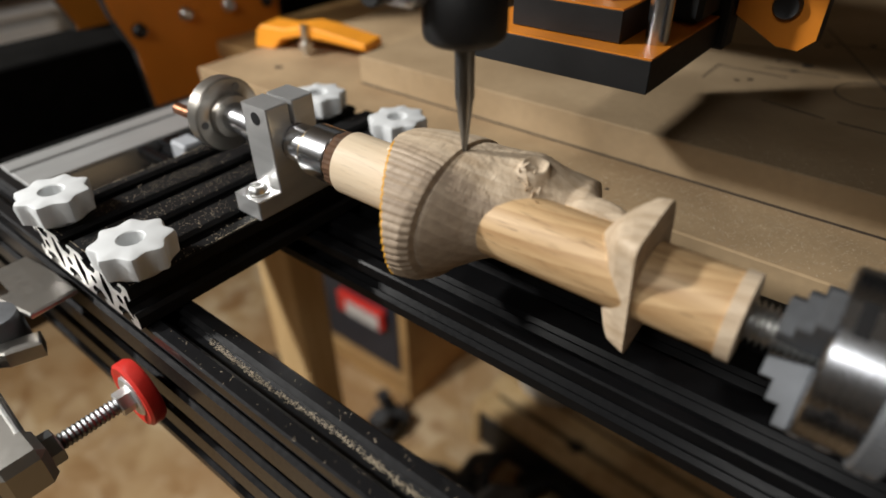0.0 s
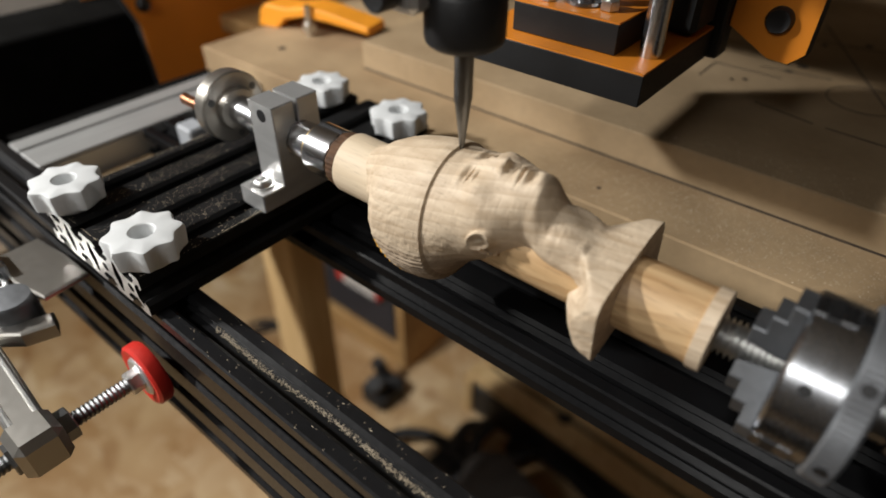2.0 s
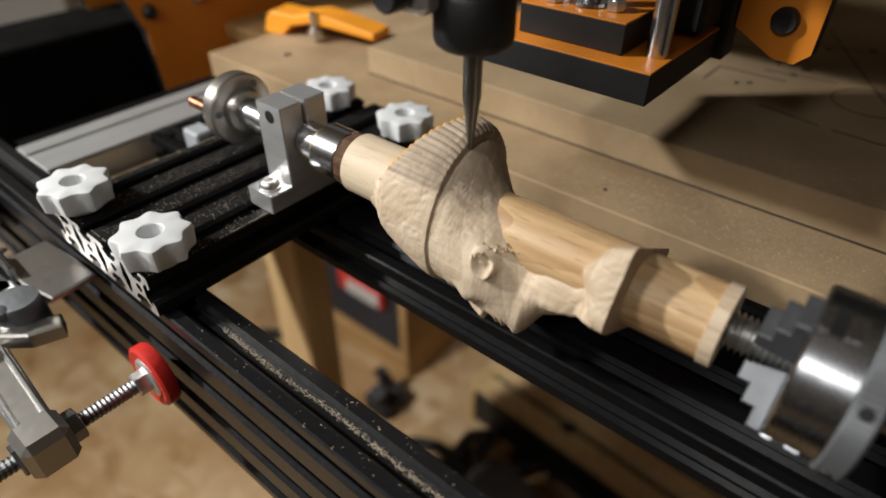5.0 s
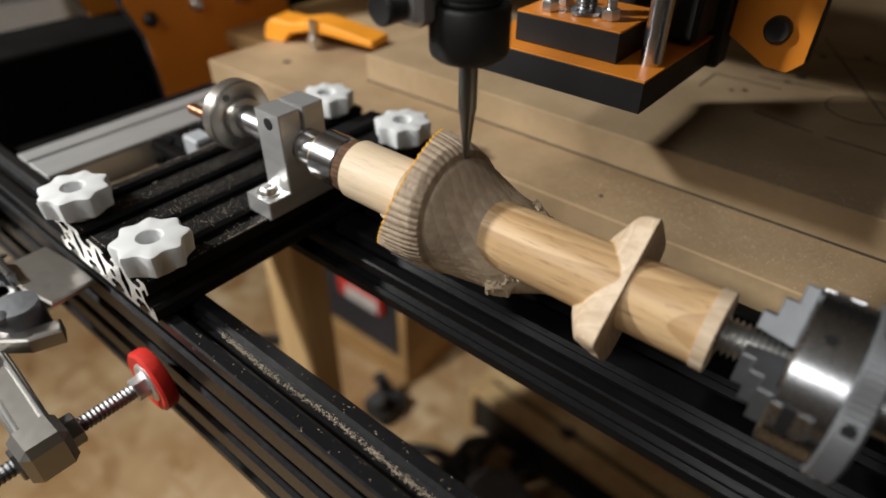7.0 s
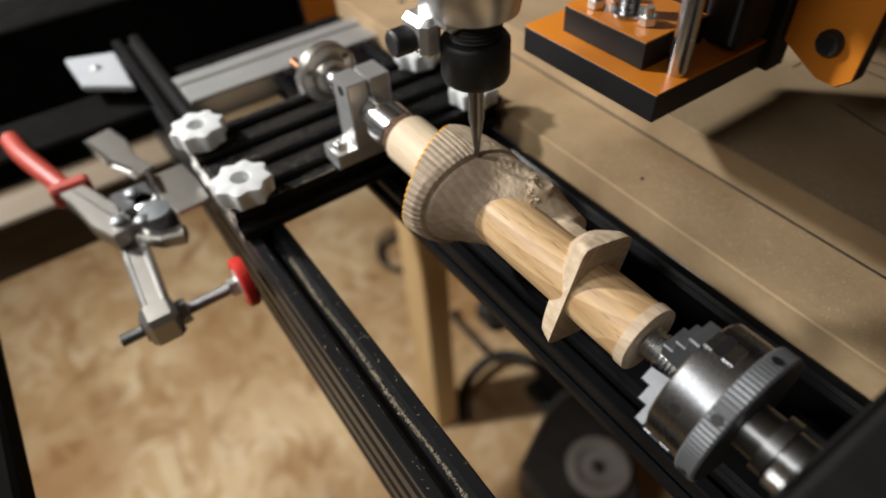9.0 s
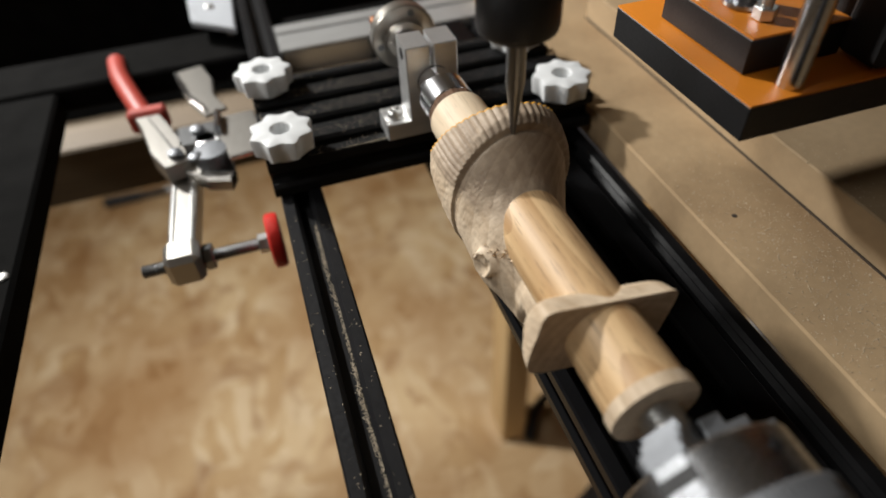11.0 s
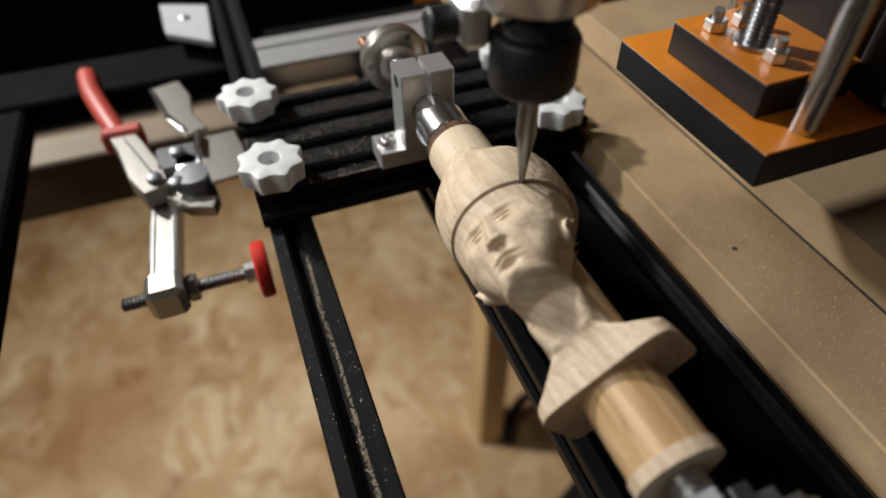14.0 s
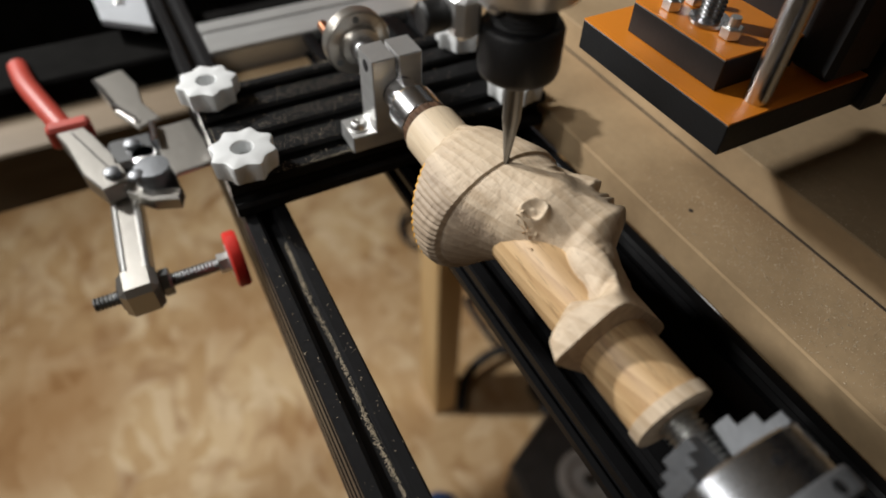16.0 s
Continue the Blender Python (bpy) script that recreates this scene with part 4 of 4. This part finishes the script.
# ---- boards ----
def boards():
    lower = thing("spoil_board", "thick dusty brown fibre board bolted to the machine bed", "board")
    part("board", slab([(-0.146, 0.156), (0.75, 0.154), (0.75, 0.95), (-0.146, 0.95)], -0.0405, BOARD_TOP, "Z", 0.0008), MDF, lower)
    upper = thing("clamping_board", "second pale fibre board screwed on the spoil board, marked and drilled", "board")
    part("board", slab([(-0.0280, 0.2030), (0.75, 0.1960), (0.75, 0.93), (-0.0280, 0.93)], BOARD_TOP, SLAB_TOP, "Z", 0.0006), MDF_EDGE, upper)
    # thin dark strip that draws the contact shade where the boards meet
    part("joint_shade", slab([(-0.0278, 0.2020), (0.75, 0.1950), (0.75, 0.1958), (-0.0278, 0.2028)], BOARD_TOP + 0.00005, BOARD_TOP + 0.0007), MARK_AND_SHADE, upper, "dark strip put in as contact shade along the joint of the boards")

    def line(a, b, w=0.0009):
        a, b = Vector((*a, 0)), Vector((*b, 0))
        d = (b - a).normalized()
        s = Vector((-d.y, d.x, 0)) * w / 2
        part("cut_line", slab([tuple((p)[:2]) for p in (a - s, b - s, b + s, a + s)], SLAB_TOP, SLAB_TOP + 0.0002), MARK_AND_SHADE, upper)
    for a, b in (((0.198, 0.436), (0.258, 0.310)), ((0.163, 0.318), (0.202, 0.318)), ((0.163, 0.292), (0.163, 0.318)), ((0.200, 0.276), (0.232, 0.268)), ((0.238, 0.267), (0.300, 0.262)), ((0.186, 0.330), (0.225, 0.335)), ((0.20, 0.40), (0.30, 0.41)), ((0.15, 0.36), (0.19, 0.37))):
        line(a, b)
    for (hx, hy, hr) in ((0.206, 0.346, 0.0032), (0.202, 0.332, 0.0022), (0.207, 0.393, 0.0022), (0.186, 0.303, 0.0018), (0.180, 0.298, 0.0014), (0.190, 0.345, 0.0016), (0.23, 0.41, 0.0026), (0.25, 0.45, 0.0026), (0.16, 0.42, 0.003)):
        part("drilled_hole", rod((hx, hy, SLAB_TOP), (hx, hy, SLAB_TOP + 0.0002), hr, 16), MARK_AND_SHADE, upper)
    ring = [(0.246 + 0.019 * math.cos(math.tau * k / 40), 0.316 + 0.019 * math.sin(math.tau * k / 40), SLAB_TOP) for k in range(41)]
    part("cut_line", tube(ring, 0.0004, 5), MARK_AND_SHADE, upper)
    for (hx, hy, hr) in ((0.0585, 0.2045, 0.003), (0.166, 0.1705, 0.0011), (-0.098, 0.190, 0.003)):
        part("drilled_hole", rod((hx, hy, BOARD_TOP), (hx, hy, BOARD_TOP + 0.0002), hr, 16), MARK_AND_SHADE, lower)
    part("slot_hole", slab([(0.2440, 0.2075), (0.2510, 0.2050), (0.2560, 0.2070), (0.2540, 0.2110), (0.2480, 0.2120)], BOARD_TOP, BOARD_TOP + 0.0002), MARK_AND_SHADE, lower)
    return lower, upper


def hold_down():
    """An orange printed clamp with its bolt."""
    c = thing("hold_down_clamp", "bright orange printed plastic hold-down clamp with a bolt", "clamp")
    side = [(-0.004, 0.0), (-0.001, 0.012), (0.004, 0.017), (0.025, 0.016), (0.045, 0.020), (0.062, 0.018), (0.095, 0.012), (0.096, 0.007), (0.060, 0.011), (0.040, 0.012), (0.022, 0.008), (0.014, 0.0)]
    bm = slab(side, -0.012, 0.012, "Y", 0.001)
    m = Matrix.Translation((-0.150, 0.223, BOARD_TOP)) @ Matrix.Rotation(radians(14), 4, "Z")
    bm.transform(m)
    part("arm", bm, ORANGE_PRINT, c)
    b = rod((0.045, -0.013, 0.0), (0.045, -0.013, 0.0215), 0.0028, 16)
    merged(slab([(0.045 + p, -0.013 + q) for p, q in hexagon(0.0055)], 0.004, 0.009), b)
    b.transform(m)
    part("bolt", b, ZINC, c, "zinc bolt")
    return c


# ---- toggle clamp ----
def toggle_clamp():
    t = thing("toggle_clamp", "nickel plated toggle clamp with a red grip and red pad", "toggle clamp")

    def bar(points, width, z, thick, name, m, label=""):
        pts = [Vector(p) for p in points]
        left, right = [], []
        for k, p in enumerate(pts):
            d = (pts[min(k + 1, len(pts) - 1)] - pts[max(k - 1, 0)]).normalized()
            s = Vector((-d.y, d.x)) * width[k] / 2
            left.append(tuple(p + s))
            right.append(tuple(p - s))
        return part(name, slab(left + right[::-1], z - thick, z, "Z", 0.0008), m, t, label)
    bar([(-0.004, -0.060), (0.020, -0.0615), (0.045, -0.0630), (0.066, -0.0640)], (0.0140, 0.0145, 0.0140, 0.0130), -0.0545, 0.012, "arm", NICKEL)
    bar([(-0.060, -0.0800), (-0.040, -0.0730), (-0.012, -0.0660), (0.006, -0.0605)], (0.013, 0.0150, 0.0185, 0.014), -0.0430, 0.011, "lever", NICKEL)
    grip = tube(curve_points([(-0.142, -0.1000, -0.0470), (-0.115, -0.0960, -0.0450), (-0.085, -0.0880, -0.0450), (-0.056, -0.0790, -0.0470)], 6), 0.0062, 14)
    part("grip", grip, GRIP, t, "worn red rubber grip", smooth=True)
    part("grip_end", box((-0.062, -0.089, -0.0545), (-0.052, -0.066, -0.0405), 0.002), GRIP, t, "worn red rubber grip")
    bar([(-0.050, -0.0765), (-0.010, -0.0625)], (0.0016, 0.0016), -0.0425, 0.002, "lever_slot", STEEL_DARK)
    bar([(0.000, -0.0555), (0.060, -0.0590)], (0.0024, 0.0024), -0.0535, 0.0025, "edge_fold", ZINC, "bright folded edge")
    bar([(0.000, -0.0655), (0.060, -0.0685)], (0.0024, 0.0024), -0.0535, 0.0025, "edge_fold", ZINC, "bright folded edge")
    bar([(-0.030, -0.0250), (-0.006, -0.0240), (0.014, -0.0220)], (0.020, 0.024, 0.020), -0.0400, 0.003, "base_plate", NICKEL)
    bar([(-0.030, -0.0350), (-0.012, -0.0360)], (0.003, 0.003), -0.0345, 0.0085, "bent_tab", CHROME, "bright bent tab")
    bar([(-0.090, -0.0585), (-0.060, -0.0520), (-0.040, -0.0425)], (0.0018, 0.0018, 0.0018), -0.0365, 0.006, "bent_tab", CHROME, "bright bent tab")
    part("knuckle", turned([(-0.0600, 0.0085), (-0.0600, 0.0098), (-0.0415, 0.0098), (-0.0400, 0.0088), (-0.0395, 0.004)], "Z", (0.003, -0.0420, 0), 28), STEEL_JAW, t, "rounded hinge knuckle", smooth=True)
    part("knuckle", turned([(-0.0620, 0.0060), (-0.0620, 0.0075), (-0.0440, 0.0075), (-0.0430, 0.0060)], "Z", (-0.014, -0.0440, 0), 24), ZINC, t, "rounded hinge knuckle", smooth=True)
    bar([(-0.098, -0.0500), (-0.078, -0.0450), (-0.056, -0.0440), (-0.036, -0.0360)], (0.017, 0.018, 0.016, 0.014), -0.0400, 0.0025, "flange", NICKEL, "bent nickel plated flange")
    part("hinge", box((-0.034, -0.062, -0.0660), (-0.008, -0.036, -0.0430), 0.003), STEEL_DARK, t, "dark hinge bracket")
    bar([(0.004, -0.0540), (0.016, -0.0440), (0.020, -0.0330)], (0.010, 0.009, 0.009), -0.0480, 0.008, "link", NICKEL)
    for px, py in ((-0.002, -0.0610), (0.006, -0.0500), (-0.022, -0.0480)):
        part("rivet", turned([(-0.0425, 0.0042), (-0.0400, 0.0040), (-0.0390, 0.0025)], "Z", (px, py, 0), 18), STEEL_JAW, t, "domed rivet", smooth=True)
    thread = turned([(-0.086 + 0.0009 * k, 0.0035 if k % 2 else 0.0030) for k in range(70)], "Y", (0.0608, 0, -0.0660), 18)
    part("screw", thread, STEEL_DARK, t, "dark threaded rod")
    for y in (-0.0745, -0.0555):
        part("nut", slab([(0.0608 + a, -0.0660 + b) for a, b in hexagon(0.0068, 0.3)], y, y + 0.005, "Y", 0.0005), STEEL_DARK, t, "dark hexagon nut")
    part("arm_tip", box((0.0555, -0.0730, -0.0720), (0.0735, -0.0555, -0.0530), 0.003), NICKEL, t)
    part("pad_nut", slab([(0.0608 + a, -0.0660 + b) for a, b in hexagon(0.0052, 0.1)], -0.0278, -0.0218, "Y", 0.0005), ZINC, t, "zinc hexagon nut")
    part("pad_washer", turned([(-0.0224, 0.0085), (-0.0218, 0.0092), (-0.0205, 0.0092)], "Y", (0.0608, 0, -0.0660), 32), ALU, t, smooth=True)
    part("pad", turned([(-0.0206, 0.0090), (-0.0220, 0.0118), (-0.0220, 0.0135), (-0.0210, 0.0147), (-0.0168, 0.0147), (-0.0154, 0.0138), (-0.0154, 0.004)], "Y", (0.0608, 0, -0.0660), 40), RED, t, "red rubber pressure pad", smooth=True)
    return t


def corner_bracket():
    b = thing("corner_bracket", "white printed plastic bracket on the rail end", "bracket")
    part("plate", slab([(-0.200, -0.046), (-0.150, -0.044), (-0.126, -0.0145), (-0.186, -0.0125)], -0.0355, -0.0300, "Z", 0.001), BRACKET_WHITE, b)
    part("web", box((-0.185, -0.0225, -0.0580), (-0.150, -0.0165, -0.0356), 0.001), BRACKET_WHITE, b)
    part("bolt", turned([(-0.0300, 0.0035), (-0.0285, 0.0032), (-0.0280, 0.002)], "Z", (-0.168, -0.030, 0), 18), ZINC, b, "small zinc bolt")
    return b


def spacer_block():
    b = thing("spacer_block", "small white plastic block standing on the dusty board", "block")
    part("body", box((-0.052, 0.0760, -0.0478), (-0.037, 0.0880, -0.0225), 0.0012), BRACKET_WHITE, b)
    return b


# ---- under the machine ----
def below():
    post = box((-0.080, 0.0, FLOOR), (0.0, 0.046, -0.058), 0.003)
    post.transform(pose(-0.244, 0.260, 0, 0, 0, -6))
    tagged(part("timber_post", post, PINE), "square pine post carrying the bench", "post")
    tagged(part("timber_beam", box((-0.345, -0.40, -0.235), (-0.300, 0.232, -0.165), 0.003), PINE), "pale timber beam under the machine", "beam")
    tagged(part("plywood_sheet", box((-0.345, 0.240, -0.058), (0.75, 0.95, -0.0425), 0.002), PLY), "plywood bench top under the spoil board", "bench top")

    cart = thing("drawer_rack", "open plywood rack on the floor holding dark storage boxes", "rack")
    x0, x1, y0, y1, top = -0.80, -0.415, 0.622, 1.05, -0.42
    for a, b in (((x0, y0), (x0 + 0.02, y1)), ((x1 - 0.02, y0), (x1, y1))):
        part("side_panel", box((*a, FLOOR), (*b, top), 0.001), PLY, cart)
    for zz in (FLOOR + 0.005, -0.72, top):
        part("shelf", box((x0 + 0.0205, y0 + 0.002, zz), (x1 - 0.0205, y1, zz + 0.06 if zz < -0.9 else zz + 0.015), 0.001), PLY, cart)
    for zz, zt in ((FLOOR + 0.068, -0.728), (-0.702, -0.43)):
        crate = thing("storage_box", "dark blue plastic storage box with a red handle label", "box", "boxes in the rack")
        shell = part("box_body", box((x0 + 0.03, y0 + 0.010, zz), (x1 - 0.03, y1 - 0.05, zt), 0.006, seg=2), NAVY, crate)
        grip = part("handle", box((x1 - 0.20, y0 - 0.010, zt - 0.075), (x1 - 0.06, y0 + 0.008, zt - 0.02), 0.004), RED, shell, "red plastic handle")
        part("label", box((x1 - 0.17, y0 - 0.0125, zt - 0.070), (x1 - 0.07, y0 - 0.0105, zt - 0.035), 0), LABEL, grip, "pale paper label")

    pallet = thing("slatted_crate", "low wooden crate with dark gaps between its slats", "crate")
    m = Matrix.Translation((-0.248, 0.632, FLOOR)) @ Matrix.Rotation(radians(-4), 4, "Z")
    for k in range(5):
        b = box((0, 0.005 + k * 0.062, 0.10), (0.62, 0.050 + k * 0.062, 0.118), 0.002)
        b.transform(m)
        part("slat", b, PINE, pallet)
    for xx in (0.0, 0.60):
        b = box((xx, 0, 0), (xx + 0.02, 0.31, 0.0998), 0.002)
        b.transform(m)
        part("end_panel", b, PINE, pallet)
    # black box that fills the crate, so the gaps between slats come out dark
    b = box((0.0202, 0.006, 0.004), (0.5998, 0.30, 0.094), 0.002)
    b.transform(m)
    part("dark_fill", b, BLACK_MATT, pallet, "black box filling the crate below its slats")
    bucket = thing("bucket", "white plastic bucket standing on the crate", "bucket")
    part("pail", turned([(FLOOR + 0.1185, 0.070), (FLOOR + 0.125, 0.075), (FLOOR + 0.26, 0.088), (FLOOR + 0.265, 0.092), (FLOOR + 0.262, 0.084), (FLOOR + 0.14, 0.07)], "Z", (-0.145, 0.79, 0), 40), WHITE, bucket, smooth=True)

    saw = thing("bench_grinder", "grey bench grinder with a pale wheel standing on the floor", "grinder")
    rim = [(-0.042, 0.302), (-0.088, 0.397), (-0.108, 0.455), (-0.098, 0.500), (-0.060, 0.520), (0.040, 0.492), (0.125, 0.430), (0.150, 0.340), (0.070, 0.285)]
    part("housing", slab(rim, FLOOR + 0.02, -0.862, "Z", 0.008), GUNMETAL, saw, "dull dark grey housing")
    part("foot", box((-0.05, 0.31, FLOOR), (0.10, 0.47, FLOOR + 0.0198), 0.004), RUBBER, saw, "black rubber foot")
    part("wheel", turned([(-0.8618, 0.020), (-0.8618, 0.052), (-0.846, 0.055), (-0.840, 0.052), (-0.838, 0.044), (-0.842, 0.036), (-0.852, 0.030), (-0.852, 0.012)], "Z", (0.047, 0.402, 0), 44), LABEL, saw, "pale grinding wheel", smooth=True)
    part("hub", turned([(-0.8615, 0.011), (-0.846, 0.011), (-0.842, 0.007)], "Z", (0.047, 0.402, 0), 20), STEEL_DARK, saw, smooth=True)
    rag = tagged(part("rag", tube(curve_points([(-0.075, 0.19, FLOOR + 0.03), (-0.04, 0.17, FLOOR + 0.035), (0.02, 0.18, FLOOR + 0.03), (0.08, 0.16, FLOOR + 0.03)], 5), 0.028, 10), BLUE, smooth=True), "crumpled blue cloth on the floor", "cloth")
    cable = thing("power_cable", "thick black rubber hose looped on the floor", "cable", kind="")
    part("cord", tube(curve_points([(-0.225, 0.310, FLOOR + 0.012), (-0.277, 0.350, FLOOR + 0.030), (-0.298, 0.410, FLOOR + 0.040), (-0.293, 0.463, FLOOR + 0.040), (-0.254, 0.503, FLOOR + 0.035), (-0.197, 0.523, FLOOR + 0.025), (-0.143, 0.513, FLOOR + 0.020), (-0.095, 0.485, FLOOR + 0.020)], 8), 0.011, 10), RUBBER, cable, smooth=True)
    cable = thing("power_cable", "thin black cable between the socket box and the hose", "cable", kind="")
    part("cord", tube(curve_points([(-0.470, 0.470, FLOOR + 0.012), (-0.453, 0.447, FLOOR + 0.03), (-0.376, 0.441, FLOOR + 0.04), (-0.312, 0.438, FLOOR + 0.052)], 6), 0.006), RUBBER, cable, smooth=True)
    cable = thing("power_cable", "coiled black rubber cable lying on the floor", "cable", kind="")
    part("cord", tube([(-0.72 + (0.07 + 0.012 * math.sin(k * 0.6)) * math.cos(k * 0.35), 0.47 + 0.06 * math.sin(k * 0.35), FLOOR + 0.006 + k * 0.0005) for k in range(50)], 0.005), RUBBER, cable)
    plug = thing("power_strip", "black socket box with tangled plugs on the floor", "socket box")
    part("body", box((-0.44, 0.50, FLOOR), (-0.37, 0.58, FLOOR + 0.05), 0.008, seg=2), RUBBER, plug)
    part("plug", rod((-0.40, 0.52, FLOOR + 0.0501), (-0.39, 0.50, FLOOR + 0.095), 0.017, 16), RUBBER, plug)
    part("plug", rod((-0.42, 0.56, FLOOR + 0.0501), (-0.43, 0.55, FLOOR + 0.09), 0.015, 16), RUBBER, plug)


def store_room():
    """Shelving against the far wall, and tools lying on the floor."""
    sh = thing("storage_shelf", "tall pale timber shelf against the workshop wall", "shelf")
    for y in (0.30, 0.66, 1.10, 1.55):
        part("upright", box((-1.66, y, FLOOR), (-1.60, y + 0.06, 1.2), 0.004), PINE, sh)
    for z in (-0.62, -0.22, 0.22, 0.66):
        part("shelf_board", box((-1.99, 0.28, z), (-1.662, 1.63, z + 0.03), 0.003), PINE, sh)
    bin_ = thing("storage_bin", "light grey plastic bin on the timber shelf", "bin")
    part("tub", box((-1.95, 0.40, -0.589), (-1.67, 0.64, -0.30), 0.02, seg=2), WHITE, bin_)
    part("rim", box((-1.96, 0.39, -0.2995), (-1.665, 0.65, -0.28), 0.006), WHITE, bin_)
    tool = thing("bar_clamp", "black bar clamp lying on the floor", "clamp", "bar clamps on the floor")
    part("bar", box((-0.24, 0.500, FLOOR + 0.03), (0.02, 0.522, FLOOR + 0.045), 0.003), RUBBER, tool)
    part("jaw", box((-0.21, 0.46, FLOOR + 0.001), (-0.16, 0.56, FLOOR + 0.0295), 0.006), RUBBER, tool)
    part("handle", tube(curve_points([(-0.18, 0.51, FLOOR + 0.05), (-0.17, 0.54, FLOOR + 0.09), (-0.13, 0.55, FLOOR + 0.12)], 5), 0.013, 10), RUBBER, tool, smooth=True)
    other = copy_thing(tool, pose(0.42, 0.42, 0.0, 0, 0, 62))
    third = copy_thing(tool, pose(-0.02, 0.10, 0.001, 0, 0, -14))


def floor_tool():
    t = thing("tool_handle", "black tool handle lying on the strand board floor", "tool")
    part("grip", turned([(-0.555, 0.010), (-0.545, 0.016), (-0.46, 0.014), (-0.44, 0.010), (-0.375, 0.010)], "Y", (-1.33, 0, FLOOR + 0.0165), 20), RUBBER, t, smooth=True)
    part("ferrule", turned([(-0.375, 0.011), (-0.355, 0.011)], "Y", (-1.33, 0, FLOOR + 0.0165), 20), STEEL_DARK, t, smooth=True)


# ---- shavings ----
def shavings():
    rnd = random.Random(11)

    def heap(name, spots, label, size=0.0006):
        vs, fs = [], []
        for p in spots:
            k = len(vs)
            a = rnd.uniform(0, math.tau)
            s = size * rnd.uniform(0.4, 1.5)
            d = Vector((math.cos(a), math.sin(a), rnd.uniform(-0.3, 0.3))) * s * 1.6
            e = Vector((-math.sin(a), math.cos(a), rnd.uniform(-0.2, 0.4))) * s * 0.5
            p = Vector(p)
            vs += [p - d - e, p + d - e, p + d + e, p - d + e, p + Vector((0, 0, s * 0.7))]
            fs += [(k, k + 1, k + 4), (k + 1, k + 2, k + 4), (k + 2, k + 3, k + 4), (k + 3, k, k + 4), (k, k + 3, k + 2, k + 1)]
        me = bpy.data.meshes.new(name)
        me.from_pydata([tuple(v) for v in vs], [], fs)
        me.materials.append(DUST)
        return tagged(new(name, me), label, "shavings", kind="stuff")
    spots = []
    for _ in range(4200):                      # in the slot of the front rail
        x = rnd.uniform(0.090, 0.50)
        spots.append((x, 0.0024 + 0.0005 * math.sin(x * 90) + rnd.gauss(0, 0.0005), RAIL_TOP - 0.0056 + abs(rnd.gauss(0, 0.0010))))
    for _ in range(190):
        spots.append((rnd.uniform(0.075, 0.45), rnd.choice((-1, 1)) * rnd.uniform(0.0045, 0.0095), RAIL_TOP + 0.0001))
    heap("rail_shavings", spots, "pale wood shavings lying in the rail slot", 0.00017)
    spots = []
    for _ in range(2000):                     # on the slotted plate
        c = rnd.choice((-0.009 + 0.0, 0.011, 0.031, 0.051, 0.070))
        spots.append((min(0.0705, max(-0.0085, c + rnd.gauss(0, 0.0035))), min(0.150, max(-0.010, rnd.gauss(0.045, 0.035))), TABLE_TOP + 0.0002))
    spots = [p for p in spots if min(abs((p[0] + 0.009) % 0.02 - 0.01), 1) > 0.0034]
    heap("plate_shavings", spots, "fine shavings scattered on the slotted plate", 0.00016)
    spots = []
    for _ in range(4200):
        x, y = rnd.gauss(0.235, 0.055), 0.182 + rnd.gauss(0, 0.020)
        ledge = 0.2030 - (x + 0.028) * 0.009
        if -0.02 < x < 0.6 and y > 0.1565:
            spots.append((x, y, (BOARD_TOP if y < ledge - 0.0006 else SLAB_TOP) + 0.0001))
    heap("board_shavings", spots, "fine sawdust and shavings strewn over the boards", 0.00016)


rails()
support_table()
knob = star_knob()
knob.matrix_basis = pose(0.0042, -0.0035, 0.0012)
copy_thing(knob, pose(0.0635, -0.0018, 0.0012, 0, 0, 17))
copy_thing(knob, pose(0.0650, 0.1380, 0.0, 0, 0, 31))
copy_thing(knob, pose(0.0075, 0.1370, 0.0, 0, 0, 8))
tailstock()
TAIL = tail_centre()
copper_pin()
BUST, CUT_ROW = bust()
CHUCK = chuck()
headstock()
SPINDLE = spindle()
z_axis()
gantry()
boards()
hold_down()
toggle_clamp()
corner_bracket()
spacer_block()
below()
store_room()
floor_tool()
shavings()


def motions():
    turn = [(0.0, -80), (0.75, -45), (1.5, -11), (2.0, 10), (2.5, 33), (3.0, 56), (3.5, 78), (4.0, 101), (4.5, 126), (5.2, 157), (6.0, 185), (7.0, 217), (7.5, 235), (8.0, 255), (8.4, 266), (8.8, 260), (9.2, 245), (9.7, 225), (10.4, 194), (11.1, 165), (11.8, 133), (12.5, 103), (13.0, 82), (13.5, 60), (14.0, 39), (14.5, 17), (15.0, -5), (15.5, -27), (16.0, -49)]
    for ob, shift in ((BUST, 0.0), (CHUCK, -0.0045), (TAIL, 0.0)):
        walk(ob, [(t, pose(shift, AY, AZ, a, DIP, YAW)) for t, a in turn])
    around = len(CUT_ROW)
    axis_z = AZ - math.tan(radians(DIP)) * TIP_X
    lift = [(t, axis_z + float(CUT_ROW[int(round((a / 360 + 0.5) * around)) % around]) - 0.0002) for t, a in turn]
    walk(SPINDLE, [(t, pose(TIP_X, TIP_Y, z)) for t, z in lift])


motions()
